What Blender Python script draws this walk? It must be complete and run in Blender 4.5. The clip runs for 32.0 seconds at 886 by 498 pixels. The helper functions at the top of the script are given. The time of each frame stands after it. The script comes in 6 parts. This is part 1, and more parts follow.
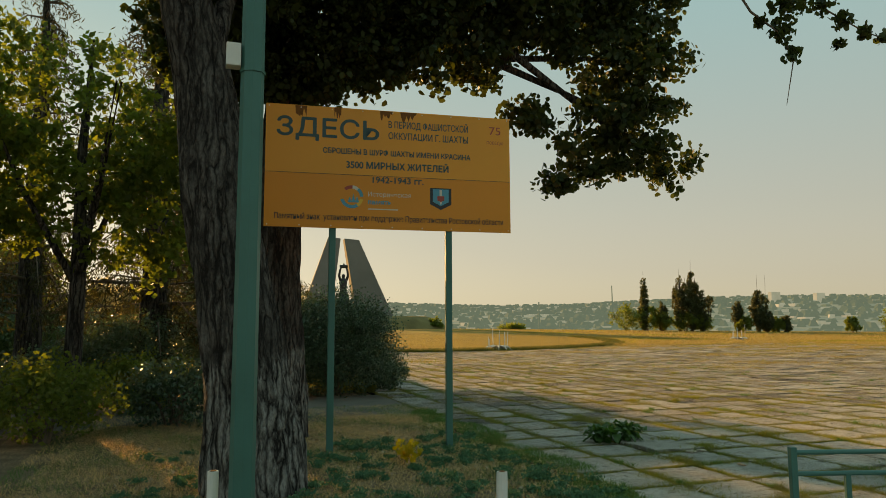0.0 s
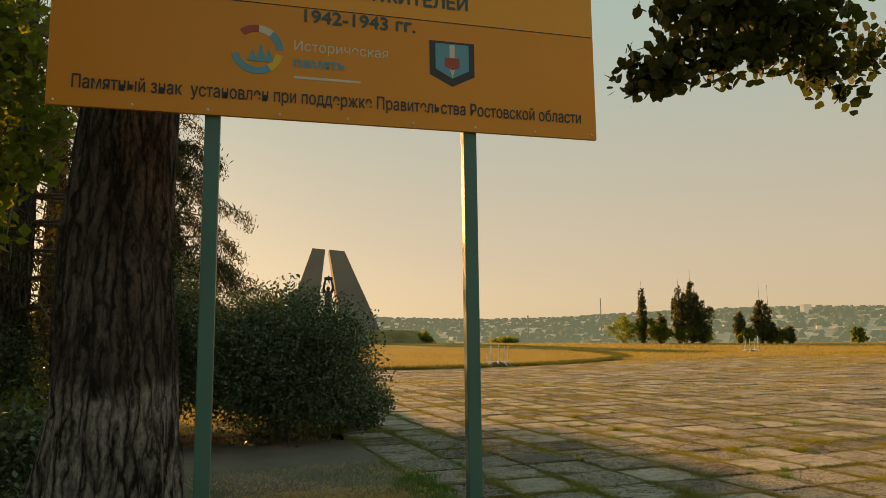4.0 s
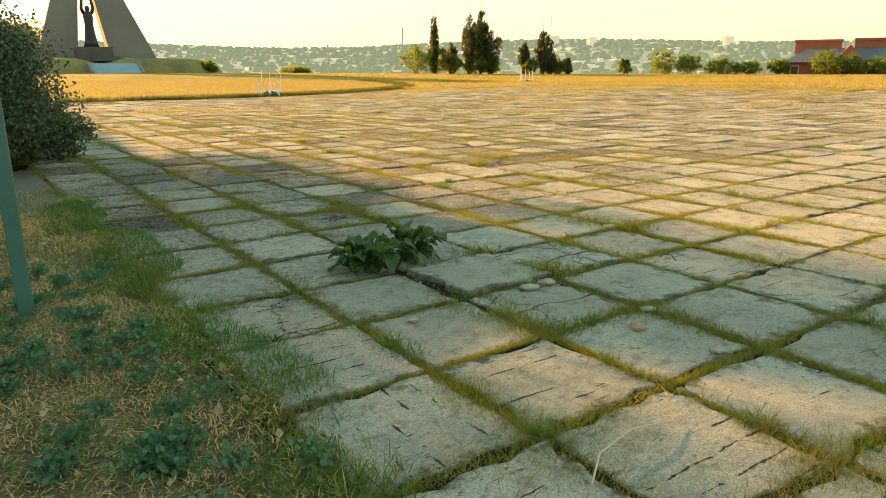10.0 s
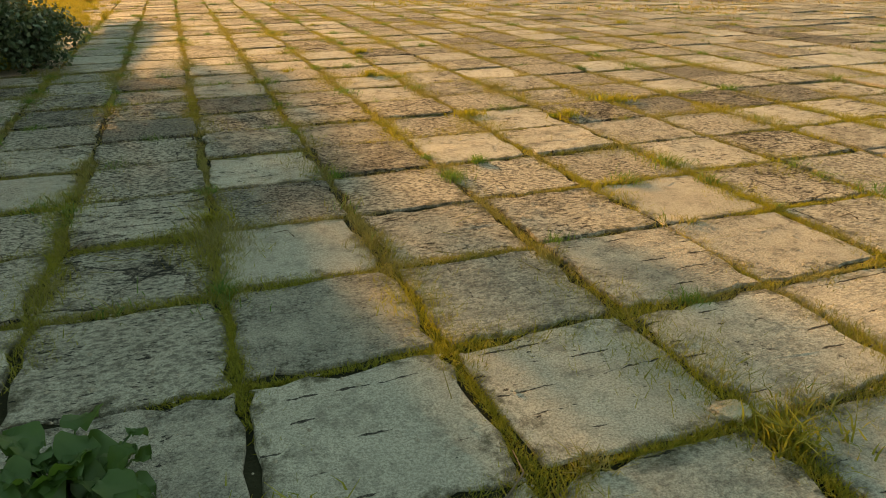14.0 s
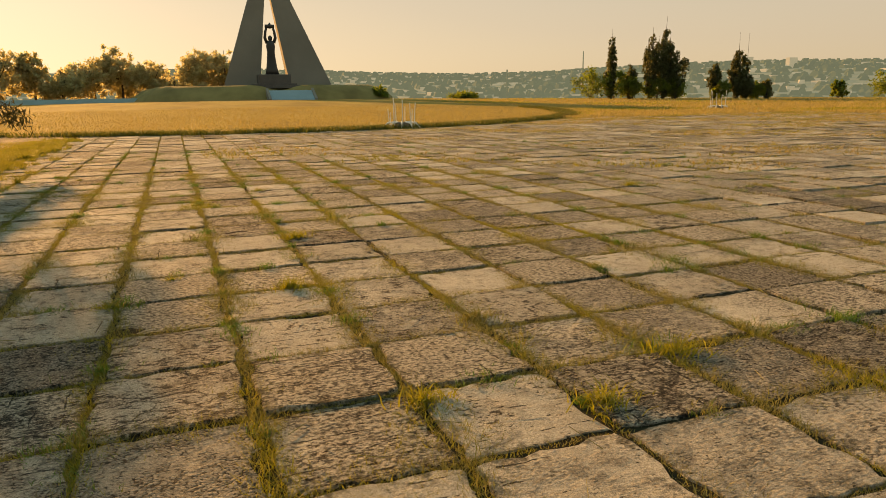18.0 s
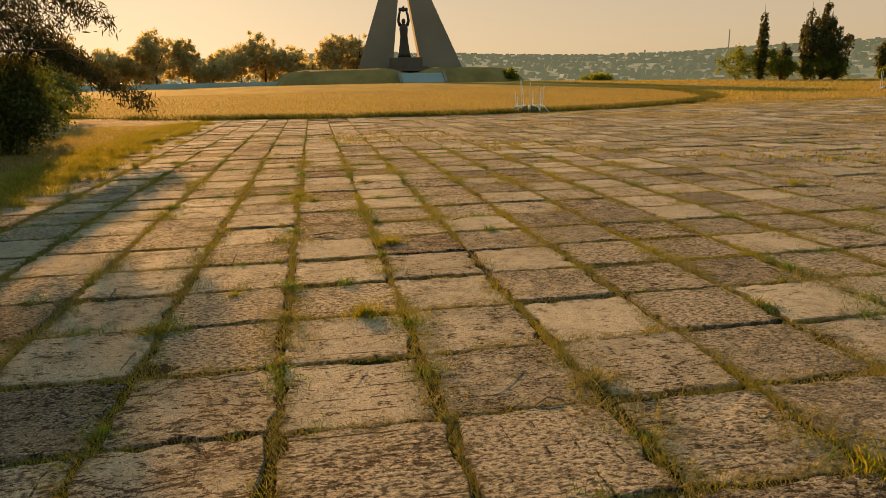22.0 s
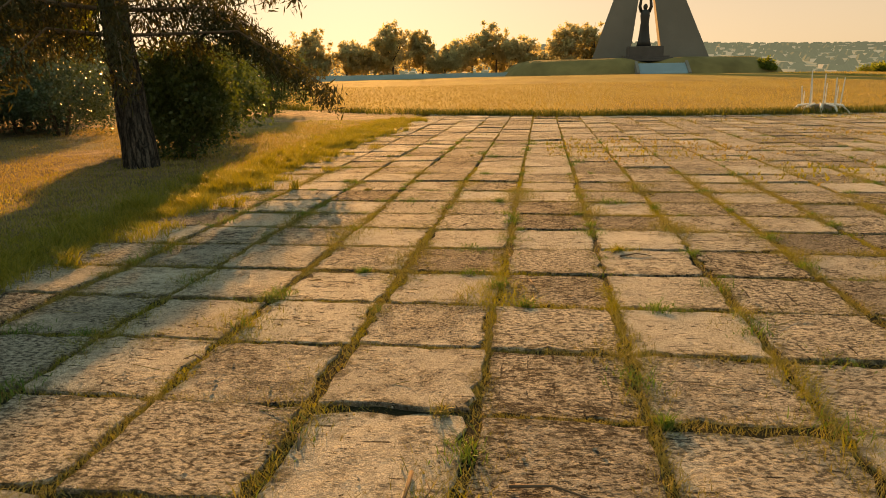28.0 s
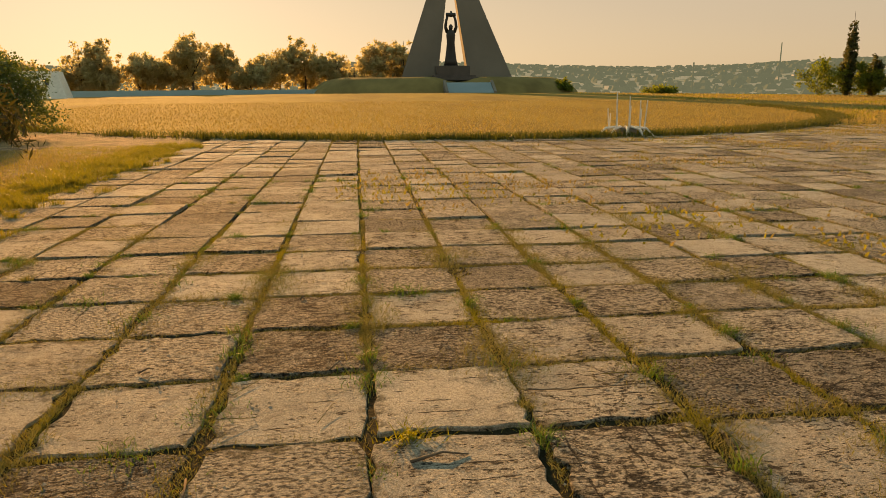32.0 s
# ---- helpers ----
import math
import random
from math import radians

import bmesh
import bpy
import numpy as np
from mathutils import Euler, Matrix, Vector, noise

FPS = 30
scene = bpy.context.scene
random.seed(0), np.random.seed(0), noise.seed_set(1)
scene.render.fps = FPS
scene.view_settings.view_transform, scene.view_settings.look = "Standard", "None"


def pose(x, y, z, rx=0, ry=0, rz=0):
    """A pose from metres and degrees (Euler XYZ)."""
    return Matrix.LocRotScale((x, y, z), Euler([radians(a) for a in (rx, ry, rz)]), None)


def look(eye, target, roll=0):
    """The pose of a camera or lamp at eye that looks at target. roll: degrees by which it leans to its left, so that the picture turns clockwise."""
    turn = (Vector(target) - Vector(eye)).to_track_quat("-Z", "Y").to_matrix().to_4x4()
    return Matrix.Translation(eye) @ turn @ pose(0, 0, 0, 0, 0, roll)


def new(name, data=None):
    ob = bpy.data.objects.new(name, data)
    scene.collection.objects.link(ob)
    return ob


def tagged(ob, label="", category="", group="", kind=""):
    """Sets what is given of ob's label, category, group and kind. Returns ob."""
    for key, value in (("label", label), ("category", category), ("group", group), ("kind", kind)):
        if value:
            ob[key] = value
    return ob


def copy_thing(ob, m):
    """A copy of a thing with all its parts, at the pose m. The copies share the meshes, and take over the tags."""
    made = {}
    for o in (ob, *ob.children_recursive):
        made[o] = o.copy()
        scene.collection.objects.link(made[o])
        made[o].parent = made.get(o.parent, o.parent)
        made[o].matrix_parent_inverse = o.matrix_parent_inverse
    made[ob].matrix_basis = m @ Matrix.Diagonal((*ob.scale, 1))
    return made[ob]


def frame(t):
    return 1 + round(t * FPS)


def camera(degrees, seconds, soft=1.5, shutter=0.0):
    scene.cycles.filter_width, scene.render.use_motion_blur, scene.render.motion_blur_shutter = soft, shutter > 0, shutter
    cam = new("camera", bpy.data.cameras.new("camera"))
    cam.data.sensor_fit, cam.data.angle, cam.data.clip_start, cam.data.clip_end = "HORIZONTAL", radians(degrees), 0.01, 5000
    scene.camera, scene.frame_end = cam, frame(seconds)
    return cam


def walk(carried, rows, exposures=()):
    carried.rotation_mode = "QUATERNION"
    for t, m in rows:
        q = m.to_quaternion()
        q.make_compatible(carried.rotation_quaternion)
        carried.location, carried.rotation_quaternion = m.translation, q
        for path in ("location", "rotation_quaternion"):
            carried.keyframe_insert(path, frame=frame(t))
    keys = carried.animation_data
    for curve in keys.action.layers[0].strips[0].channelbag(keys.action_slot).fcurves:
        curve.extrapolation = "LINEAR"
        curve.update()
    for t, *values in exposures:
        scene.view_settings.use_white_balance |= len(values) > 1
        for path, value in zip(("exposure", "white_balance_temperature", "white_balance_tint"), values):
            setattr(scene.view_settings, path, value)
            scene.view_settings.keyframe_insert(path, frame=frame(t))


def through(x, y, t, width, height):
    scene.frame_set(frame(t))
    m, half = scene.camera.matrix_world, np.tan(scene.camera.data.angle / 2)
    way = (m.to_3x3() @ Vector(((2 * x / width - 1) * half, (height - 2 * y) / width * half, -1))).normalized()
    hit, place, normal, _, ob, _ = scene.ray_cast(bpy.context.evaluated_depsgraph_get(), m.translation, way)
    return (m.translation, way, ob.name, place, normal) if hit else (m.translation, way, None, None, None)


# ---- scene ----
FOV = 64.7
cam = camera(FOV, 32.0, soft=0.6)
PATH = (
    (0.0, -2.343, -4.009, 1.672, -18.26, 6.19, 0.22),
    (0.5, -1.966, -2.751, 1.668, -18.00, 8.81, 0.58),
    (1.0, -1.738, -1.558, 1.666, -19.21, 10.54, 1.27),
    (1.5, -1.620, -0.547, 1.687, -20.82, 12.16, 1.80),
    (2.0, -1.476, 0.122, 1.702, -21.50, 12.89, 2.10),
    (2.5, -1.393, 0.477, 1.700, -22.09, 12.03, 2.54),
    (4.5, -0.661, 1.170, 1.591, -17.81, 5.07, -0.02),
    (5.0, -0.535, 1.221, 1.562, -16.87, 2.33, -0.41),
    (5.5, -0.481, 1.359, 1.543, -16.42, -0.98, -0.47),
    (6.0, -0.464, 1.115, 1.518, -17.11, -5.47, -0.06),
    (6.5, -0.362, 1.221, 1.467, -17.13, -11.43, 0.43),
    (7.0, 0.099, 1.491, 1.370, -13.60, -14.71, 1.55),
    (7.5, 0.170, 1.307, 1.346, -15.08, -16.84, 1.70),
    (8.0, 0.391, 1.476, 1.353, -18.42, -19.29, 1.67),
    (8.5, 0.535, 1.471, 1.386, -25.71, -21.20, 1.74),
    (9.0, 0.149, 0.417, 1.444, -26.48, -17.88, 0.08),
    (9.5, 0.208, 0.125, 1.480, -33.89, -12.33, -1.71),
    (10.0, 0.606, 0.509, 1.458, -34.99, -14.51, 0.43),
    (10.5, 1.139, 0.931, 1.477, -36.93, -16.52, -0.67),
    (11.0, 1.610, 1.341, 1.471, -41.20, -17.32, -2.29),
    (11.5, 2.058, 1.702, 1.467, -40.41, -17.76, -1.83),
    (12.0, 2.545, 2.158, 1.430, -37.81, -17.44, -0.83),
    (12.5, 2.962, 2.441, 1.438, -33.91, -17.60, -0.53),
    (13.0, 3.316, 2.661, 1.448, -29.08, -19.21, -0.51),
    (13.5, 3.653, 3.003, 1.459, -24.18, -21.96, -0.21),
    (15.5, 4.727, 4.386, 1.460, -10.05, -24.37, 2.00),
    (16.0, 4.878, 4.800, 1.411, -7.43, -24.18, 2.30),
    (16.5, 4.976, 5.212, 1.424, -7.12, -22.57, 2.19),
    (17.0, 5.137, 5.585, 1.536, -10.05, -18.86, 1.73),
    (17.5, 5.240, 5.936, 1.546, -15.08, -15.03, 1.20),
    (18.0, 5.344, 6.248, 1.561, -20.80, -12.48, 0.81),
    (18.5, 5.557, 6.482, 1.590, -26.52, -11.08, 0.37),
    (19.0, 5.703, 6.578, 1.603, -31.91, -10.31, 0.04),
    (19.5, 5.746, 6.618, 1.597, -36.31, -10.11, 0.04),
    (20.0, 5.722, 6.743, 1.604, -37.79, -10.28, 0.67),
    (20.5, 5.604, 6.909, 1.634, -33.98, -10.63, 1.40),
    (21.0, 5.605, 7.065, 1.602, -26.84, -11.32, 1.40),
    (21.5, 5.789, 7.247, 1.583, -18.52, -12.51, 1.18),
    (22.0, 5.870, 7.415, 1.556, -10.33, -13.68, 1.13),
    (22.5, 5.852, 7.730, 1.548, -2.40, -14.98, 1.41),
    (23.0, 5.811, 8.033, 1.524, 4.56, -15.90, 1.94),
    (23.5, 5.787, 8.410, 1.525, 9.88, -16.44, 2.33),
    (24.0, 5.738, 8.807, 1.507, 13.20, -16.53, 2.66),
    (24.5, 5.722, 9.163, 1.492, 16.31, -16.64, 2.72),
    (26.5, 6.023, 10.942, 1.524, 15.07, -17.09, 0.93),
    (27.0, 5.960, 11.393, 1.565, 12.42, -15.83, 0.89),
    (27.5, 5.937, 11.808, 1.560, 9.88, -14.87, 0.86),
    (28.0, 5.890, 12.227, 1.547, 7.83, -14.05, 1.03),
    (28.5, 5.861, 12.679, 1.576, 5.83, -13.58, 1.24),
    (29.0, 5.930, 13.074, 1.583, 6.29, -13.42, 1.14),
    (29.5, 5.922, 13.464, 1.555, 11.95, -13.84, 0.97),
    (30.0, 5.957, 13.914, 1.550, 18.89, -14.35, 0.90),
    (30.5, 6.039, 14.272, 1.580, 24.39, -15.00, 0.46),
    (31.0, 6.041, 14.672, 1.549, 21.52, -14.88, 1.06),
    (31.5, 6.173, 15.060, 1.583, 9.32, -14.00, 1.12),
    (32.0, 6.384, 15.392, 1.593, -6.95, -12.89, 0.28),
)
EXPOSURES = (
    (0, 0.67, 8900, 8), (1, 0.67, 11100, 16), (2.5, 0.62, 11400, 18), (5.5, 0.77, 12100, 20), (6.3, 0.9, 12000, 17), (7, 1.85, 11000, 11),
    (8, 2.38, 9600, 7), (9, 2.15, 9400, 7), (10, 1.8, 9900, 9), (12, 1.55, 10800, 14), (13.5, 1.3, 10800, 14), (16, 1.4, 9900, 10),
    (17, 1.6, 10100, 12), (18, 0.8, 11200, 19), (19, 0.6, 11700, 20), (21, 0.35, 11900, 21), (22, 0.57, 11900, 22), (24, 1.25, 11100, 17),
    (26.5, 1.07, 11900, 20), (28, 0.83, 12700, 24), (30, 0.72, 13000, 26), (31, 0.9, 12900, 25), (32, 0.62, 12300, 22),
)

walk(cam, [(r[0], pose(r[1], r[2], r[3], 90 + r[5], r[6], r[4])) for r in PATH], EXPOSURES)

# ---- world, sun ----
SUN_YAW, SUN_ELEV = 16.0, 13.0
world = bpy.data.worlds.new("sky")
scene.world = world
world.use_nodes = True
wn, wl = world.node_tree.nodes, world.node_tree.links
sky = wn.new("ShaderNodeTexSky")
sky.sky_type, sky.sun_disc = "NISHITA", False
sky.sun_elevation, sky.sun_rotation = radians(SUN_ELEV), radians(-SUN_YAW)
sky.air_density, sky.dust_density, sky.ozone_density = 1.2, 1.4, 1.8
wn["Background"].inputs["Strength"].default_value = 0.29
calm = wn.new("ShaderNodeHueSaturation")
calm.inputs["Hue"].default_value, calm.inputs["Saturation"].default_value, calm.inputs["Value"].default_value = 0.530, 0.70, 0.80
soften = wn.new("ShaderNodeGamma")
soften.inputs["Gamma"].default_value = 0.24
wl.new(sky.outputs["Color"], soften.inputs["Color"])
wl.new(soften.outputs["Color"], calm.inputs["Color"])
up = wn.new("ShaderNodeSeparateXYZ")
wl.new(wn.new("ShaderNodeTexCoord").outputs["Generated"], up.inputs[0])
rise = wn.new("ShaderNodeMapRange")
rise.interpolation_type = "SMOOTHSTEP"
rise.inputs["From Min"].default_value, rise.inputs["From Max"].default_value = -0.04, 0.60
wl.new(up.outputs[2], rise.inputs["Value"])
clear = wn.new("ShaderNodeMix")
clear.data_type = "RGBA"
clear.inputs[7].default_value = (0.55, 1.10, 1.42, 1)
wl.new(rise.outputs["Result"], clear.inputs["Factor"])
wl.new(calm.outputs["Color"], clear.inputs[6])
wl.new(clear.outputs[2], wn["Background"].inputs["Color"])
sun_data = bpy.data.lights.new("sun", "SUN")
sun_data.energy, sun_data.angle, sun_data.color = 5.6, radians(0.6), (1.0, 0.60, 0.27)
sun = new("sun", sun_data)
sun_dir = Vector((-math.sin(radians(SUN_YAW)) * math.cos(radians(SUN_ELEV)), math.cos(radians(SUN_YAW)) * math.cos(radians(SUN_ELEV)), math.sin(radians(SUN_ELEV))))
sun.matrix_world = look(sun_dir * 50, (0, 0, 0))

# ---- materials ----


class Mat:
    """A small builder for node materials."""

    def __init__(self, name, rough=0.8, metal=0.0):
        self.m = bpy.data.materials.new(name)
        self.m.use_nodes = True
        self.n, self.l = self.m.node_tree.nodes, self.m.node_tree.links
        self.b = self.n["Principled BSDF"]
        self.b.inputs["Roughness"].default_value = rough
        self.b.inputs["Metallic"].default_value = metal
        self.b.inputs["Specular IOR Level"].default_value = 0.08 if rough > 0.84 else 0.25 if rough > 0.52 else 0.5

    def link(self, a, b):
        self.l.new(a, b)

    def put(self, sock, v):
        if hasattr(v, "links"):
            self.l.new(v, sock)
        else:
            sock.default_value = v

    def vec(self, kind="Object", scale=(1, 1, 1), shift=None):
        if kind == "World":
            src = self.n.new("ShaderNodeNewGeometry").outputs["Position"]
        else:
            src = self.n.new("ShaderNodeTexCoord").outputs[kind]
        mp = self.n.new("ShaderNodeMapping")
        mp.inputs["Scale"].default_value = scale
        self.link(src, mp.inputs["Vector"])
        if shift is not None:
            add = self.n.new("ShaderNodeVectorMath")
            add.operation = "ADD"
            self.link(mp.outputs[0], add.inputs[0])
            self.link(shift, add.inputs[1])
            return add.outputs[0]
        return mp.outputs[0]

    def noise(self, vec, scale, detail=4.0, rough=0.55):
        t = self.n.new("ShaderNodeTexNoise")
        t.inputs["Scale"].default_value, t.inputs["Detail"].default_value, t.inputs["Roughness"].default_value = scale, detail, rough
        self.link(vec, t.inputs["Vector"])
        return t.outputs["Fac"]

    def voronoi(self, vec, scale, out="Distance"):
        t = self.n.new("ShaderNodeTexVoronoi")
        t.inputs["Scale"].default_value = scale
        self.link(vec, t.inputs["Vector"])
        return t.outputs[out]

    def ramp(self, fac, stops):
        r = self.n.new("ShaderNodeValToRGB")
        e = r.color_ramp.elements
        while len(e) < len(stops):
            e.new(0.5)
        for k, (p, c) in zip(e, stops):
            k.position, k.color = p, (c, c, c, 1) if isinstance(c, (int, float)) else (*c, 1)
        self.link(fac, r.inputs["Fac"])
        return r.outputs["Color"]

    def mix(self, fac, a, b, mode="MIX"):
        x = self.n.new("ShaderNodeMix")
        x.data_type, x.blend_type = "RGBA", mode
        self.put(x.inputs["Factor"], fac)
        for s, v in ((x.inputs[6], a), (x.inputs[7], b)):
            self.put(s, (*v, 1) if isinstance(v, tuple) and len(v) == 3 else v)
        return x.outputs[2]

    def math(self, op, a, b=0.0, c=None):
        x = self.n.new("ShaderNodeMath")
        x.operation = op
        self.put(x.inputs[0], a)
        self.put(x.inputs[1], b)
        if c is not None:
            self.put(x.inputs[2], c)
        return x.outputs[0]

    def random(self, island=False):
        if island:
            return self.n.new("ShaderNodeNewGeometry").outputs["Random Per Island"]
        return self.n.new("ShaderNodeObjectInfo").outputs["Random"]

    def combine(self, x, y, z):
        k = self.n.new("ShaderNodeCombineXYZ")
        for s, v in zip(k.inputs, (x, y, z)):
            self.put(s, v)
        return k.outputs[0]

    def color(self, c):
        self.put(self.b.inputs["Base Color"], (*c, 1) if isinstance(c, tuple) else c)
        return self

    def bump(self, h, strength=0.5, dist=0.01):
        k = self.n.new("ShaderNodeBump")
        k.inputs["Strength"].default_value, k.inputs["Distance"].default_value = strength, dist
        self.link(h, k.inputs["Height"])
        self.link(k.outputs[0], self.b.inputs["Normal"])
        return self


def plain(name, c, rough=0.7, metal=0.0, vary=0.25, scale=6.0, bump=0.2, dist=0.01):
    """Colour c with two scales of mottling and a fine relief."""
    m = Mat(name, rough, metal)
    v = m.vec()
    big, fine = m.noise(v, scale * 0.25, 3), m.noise(v, scale * 4, 5)
    lo, hi = tuple(x * (1 - vary) for x in c), tuple(min(1, x * (1 + vary)) for x in c)
    a = m.mix(m.ramp(big, ((0.3, 0.0), (0.7, 1.0))), lo, hi)
    m.color(m.mix(m.math("MULTIPLY", fine, 0.5), a, lo))
    return m.bump(fine, bump, dist).m


def leaf_material(name, c1, c2, through=0.45, rough=0.55, glow=(2.4, 2.0, 0.6)):
    """Thin leaves: tinted by leaf, letting some light through."""
    m = Mat(name, rough)
    col = m.mix(m.random(True), c1, c2)
    m.color(col)
    tr = m.n.new("ShaderNodeBsdfTranslucent")
    warm = m.mix(0.5, col, tuple(x * y for x, y in zip(c2, glow)))
    m.link(warm, tr.inputs["Color"])
    mx = m.n.new("ShaderNodeMixShader")
    mx.inputs[0].default_value = through
    m.link(m.b.outputs[0], mx.inputs[1])
    m.link(tr.outputs[0], mx.inputs[2])
    m.link(mx.outputs[0], m.n["Material Output"].inputs["Surface"])
    return m.m


def slab_material(name, island):
    """Old sandy concrete slabs: small dark pits and scored lines, some worn down to gravel."""
    m = Mat(name, 0.93)
    r = m.random(island)
    r2, r3, r4, r5 = (m.math("FRACT", m.math("MULTIPLY", r, k)) for k in (37.31, 91.7, 173.3, 411.7))
    sh = m.combine(m.math("MULTIPLY", r, 40.0), m.math("MULTIPLY", r2, 40.0), m.math("MULTIPLY", r3, 9.0))
    v = m.vec("World", (1, 1, 1), sh)
    flat = m.vec("World", (1.0, 2.3, 1), sh)
    grain = m.noise(v, 230.0, 2, 0.7)
    sand = m.noise(v, 95.0, 4, 0.75)
    mid = m.noise(v, 8.5, 7, 0.74)
    big = m.noise(v, 1.9, 3)
    wide = m.noise(m.vec("World"), 0.55, 2)
    # pits: small, dark, gathered in patches; their colour holds dirt and relief shadow
    patchy = m.math("MULTIPLY", m.math("SUBTRACT", m.noise(v, 4.2, 3), 0.5), 0.34)
    dens = m.math("ADD", m.math("MULTIPLY", m.math("SUBTRACT", r4, 0.60), 0.13), patchy)
    spot = m.n.new("ShaderNodeSeparateXYZ")
    m.link(m.vec("World"), spot.inputs[0])
    # Weakens painted pit shadow, relief and gravel at low y, where slabs are shaded.
    trodden = m.ramp(m.math("MULTIPLY", spot.outputs[1], 0.1), ((0.38, 0.25), (0.80, 1.0)))
    dens = m.math("ADD", dens, m.math("MULTIPLY", m.math("SUBTRACT", trodden, 1.0), 0.14))
    crag = m.noise(m.vec("World", (1.0, 1.6, 1), sh), 30.0, 5, 0.62)
    rough = m.ramp(m.math("ADD", m.noise(v, 2.6, 4), m.math("MULTIPLY", m.math("SUBTRACT", r5, 0.5), 0.7)), ((0.36, 0.15), (0.60, 1.0)))
    rough = m.math("MULTIPLY", rough, trodden)
    bent = m.n.new("ShaderNodeVectorMath")
    bent.operation = "ADD"
    m.link(flat, bent.inputs[0])
    m.link(m.combine(m.math("MULTIPLY", m.noise(v, 60.0, 3, 0.6), 0.05), m.math("MULTIPLY", m.noise(v, 47.0, 3, 0.6), 0.05), 0.0), bent.inputs[1])
    pv = m.n.new("ShaderNodeTexVoronoi")
    pv.inputs["Scale"].default_value = 24.0
    m.link(bent.outputs[0], pv.inputs["Vector"])
    pr_ = m.n.new("ShaderNodeSeparateColor")
    m.link(pv.outputs["Color"], pr_.inputs[0])
    reach = m.math("MULTIPLY", m.math("ADD", m.math("SUBTRACT", pr_.outputs[1], 0.56), m.math("MULTIPLY", dens, 2.3)), 0.85)
    pits = m.ramp(m.math("SUBTRACT", m.math("MINIMUM", reach, 0.34), pv.outputs["Distance"]), ((0.0, 0.0), (0.06, 1.0)))
    chips = m.ramp(m.math("ADD", m.noise(m.vec("World", (1.0, 2.3, 1), sh), 15.0, 6, 0.68), dens), ((0.60, 0.0), (0.63, 1.0)))
    pits = m.math("MAXIMUM", pits, chips)
    dots = m.ramp(m.math("ADD", m.noise(flat, 80.0, 3, 0.55), dens), ((0.64, 0.0), (0.68, 1.0)))
    # scored lines across or along the walk, broken along their length
    sx = m.n.new("ShaderNodeSeparateXYZ")
    m.link(v, sx.inputs[0])
    turn = m.math("GREATER_THAN", r5, 0.8)
    along = m.math("ADD", m.math("MULTIPLY", sx.outputs[0], m.math("SUBTRACT", 1.0, turn)), m.math("MULTIPLY", sx.outputs[1], turn))
    across = m.math("ADD", m.math("MULTIPLY", sx.outputs[1], m.math("SUBTRACT", 1.0, turn)), m.math("MULTIPLY", sx.outputs[0], turn))
    wav = m.math("ADD", m.math("MULTIPLY", across, 7.3), m.math("MULTIPLY", m.noise(v, 6.0, 6, 0.7), 0.42))
    saw = m.math("ABSOLUTE", m.math("SUBTRACT", m.math("FRACT", wav), 0.5))
    broken = m.noise(m.combine(m.math("MULTIPLY", along, 4.6), m.math("MULTIPLY", m.math("FLOOR", wav), 7.7), r3), 1.0, 5, 0.65)
    limit = m.math("MULTIPLY", m.math("SUBTRACT", m.math("ADD", broken, m.math("MULTIPLY", r4, 0.06)), 0.54), 0.5)
    lines = m.math("MULTIPLY", m.ramp(m.math("SUBTRACT", m.math("MINIMUM", limit, 0.055), saw), ((0.0, 0.0), (0.016, 1.0))), m.math("GREATER_THAN", r2, 0.4))
    ce = m.n.new("ShaderNodeTexVoronoi")
    ce.feature = "DISTANCE_TO_EDGE"
    ce.inputs["Scale"].default_value = 2.1
    wob = m.n.new("ShaderNodeVectorMath")
    wob.operation = "ADD"
    m.link(v, wob.inputs[0])
    m.link(m.combine(m.math("MULTIPLY", mid, 0.3), m.math("MULTIPLY", big, 0.25), 0.0), wob.inputs[1])
    m.link(wob.outputs[0], ce.inputs["Vector"])
    crack = m.math("MULTIPLY", m.ramp(ce.outputs["Distance"], ((0.006, 1.0), (0.014, 0.0))), m.math("GREATER_THAN", r4, 0.9))
    holes = m.math("MAXIMUM", m.math("MAXIMUM", pits, dots), m.math("MAXIMUM", lines, crack))
    # gravel laid bare: rounded stones with dark gaps
    peb = m.n.new("ShaderNodeTexVoronoi")
    peb.inputs["Scale"].default_value = 58.0
    m.link(m.vec("World", (1.0, 1.35, 1), sh), peb.inputs["Vector"])
    stone = m.ramp(peb.outputs["Distance"], ((0.18, 1.0), (0.72, 0.0)))
    tone = m.n.new("ShaderNodeSeparateColor")
    m.link(peb.outputs["Color"], tone.inputs[0])
    wear = m.math("ADD", m.math("ADD", m.math("MULTIPLY", mid, 0.85), m.math("MULTIPLY", m.math("POWER", r3, 1.6), 0.40)), m.math("MULTIPLY", wide, 0.35))
    worn = m.ramp(m.math("ADD", wear, m.math("MULTIPLY", m.math("SUBTRACT", crag, 0.5), 0.5)), ((0.85, 0.0), (1.02, 1.0)))
    base = m.mix(r2, (0.50, 0.465, 0.395), (0.67, 0.625, 0.53))
    base = m.mix(m.ramp(big, ((0.38, 0.0), (0.7, 0.45))), base, (0.29, 0.275, 0.235))
    base = m.mix(m.ramp(mid, ((0.50, 0.0), (0.64, 0.55))), base, (0.185, 0.17, 0.14))
    base = m.mix(m.ramp(sand, ((0.42, 0.45), (0.54, 0.0))), base, (0.19, 0.172, 0.138))
    base = m.mix(m.ramp(m.noise(v, 140.0, 3, 0.65), ((0.41, 0.45), (0.50, 0.0))), base, (0.13, 0.118, 0.098))
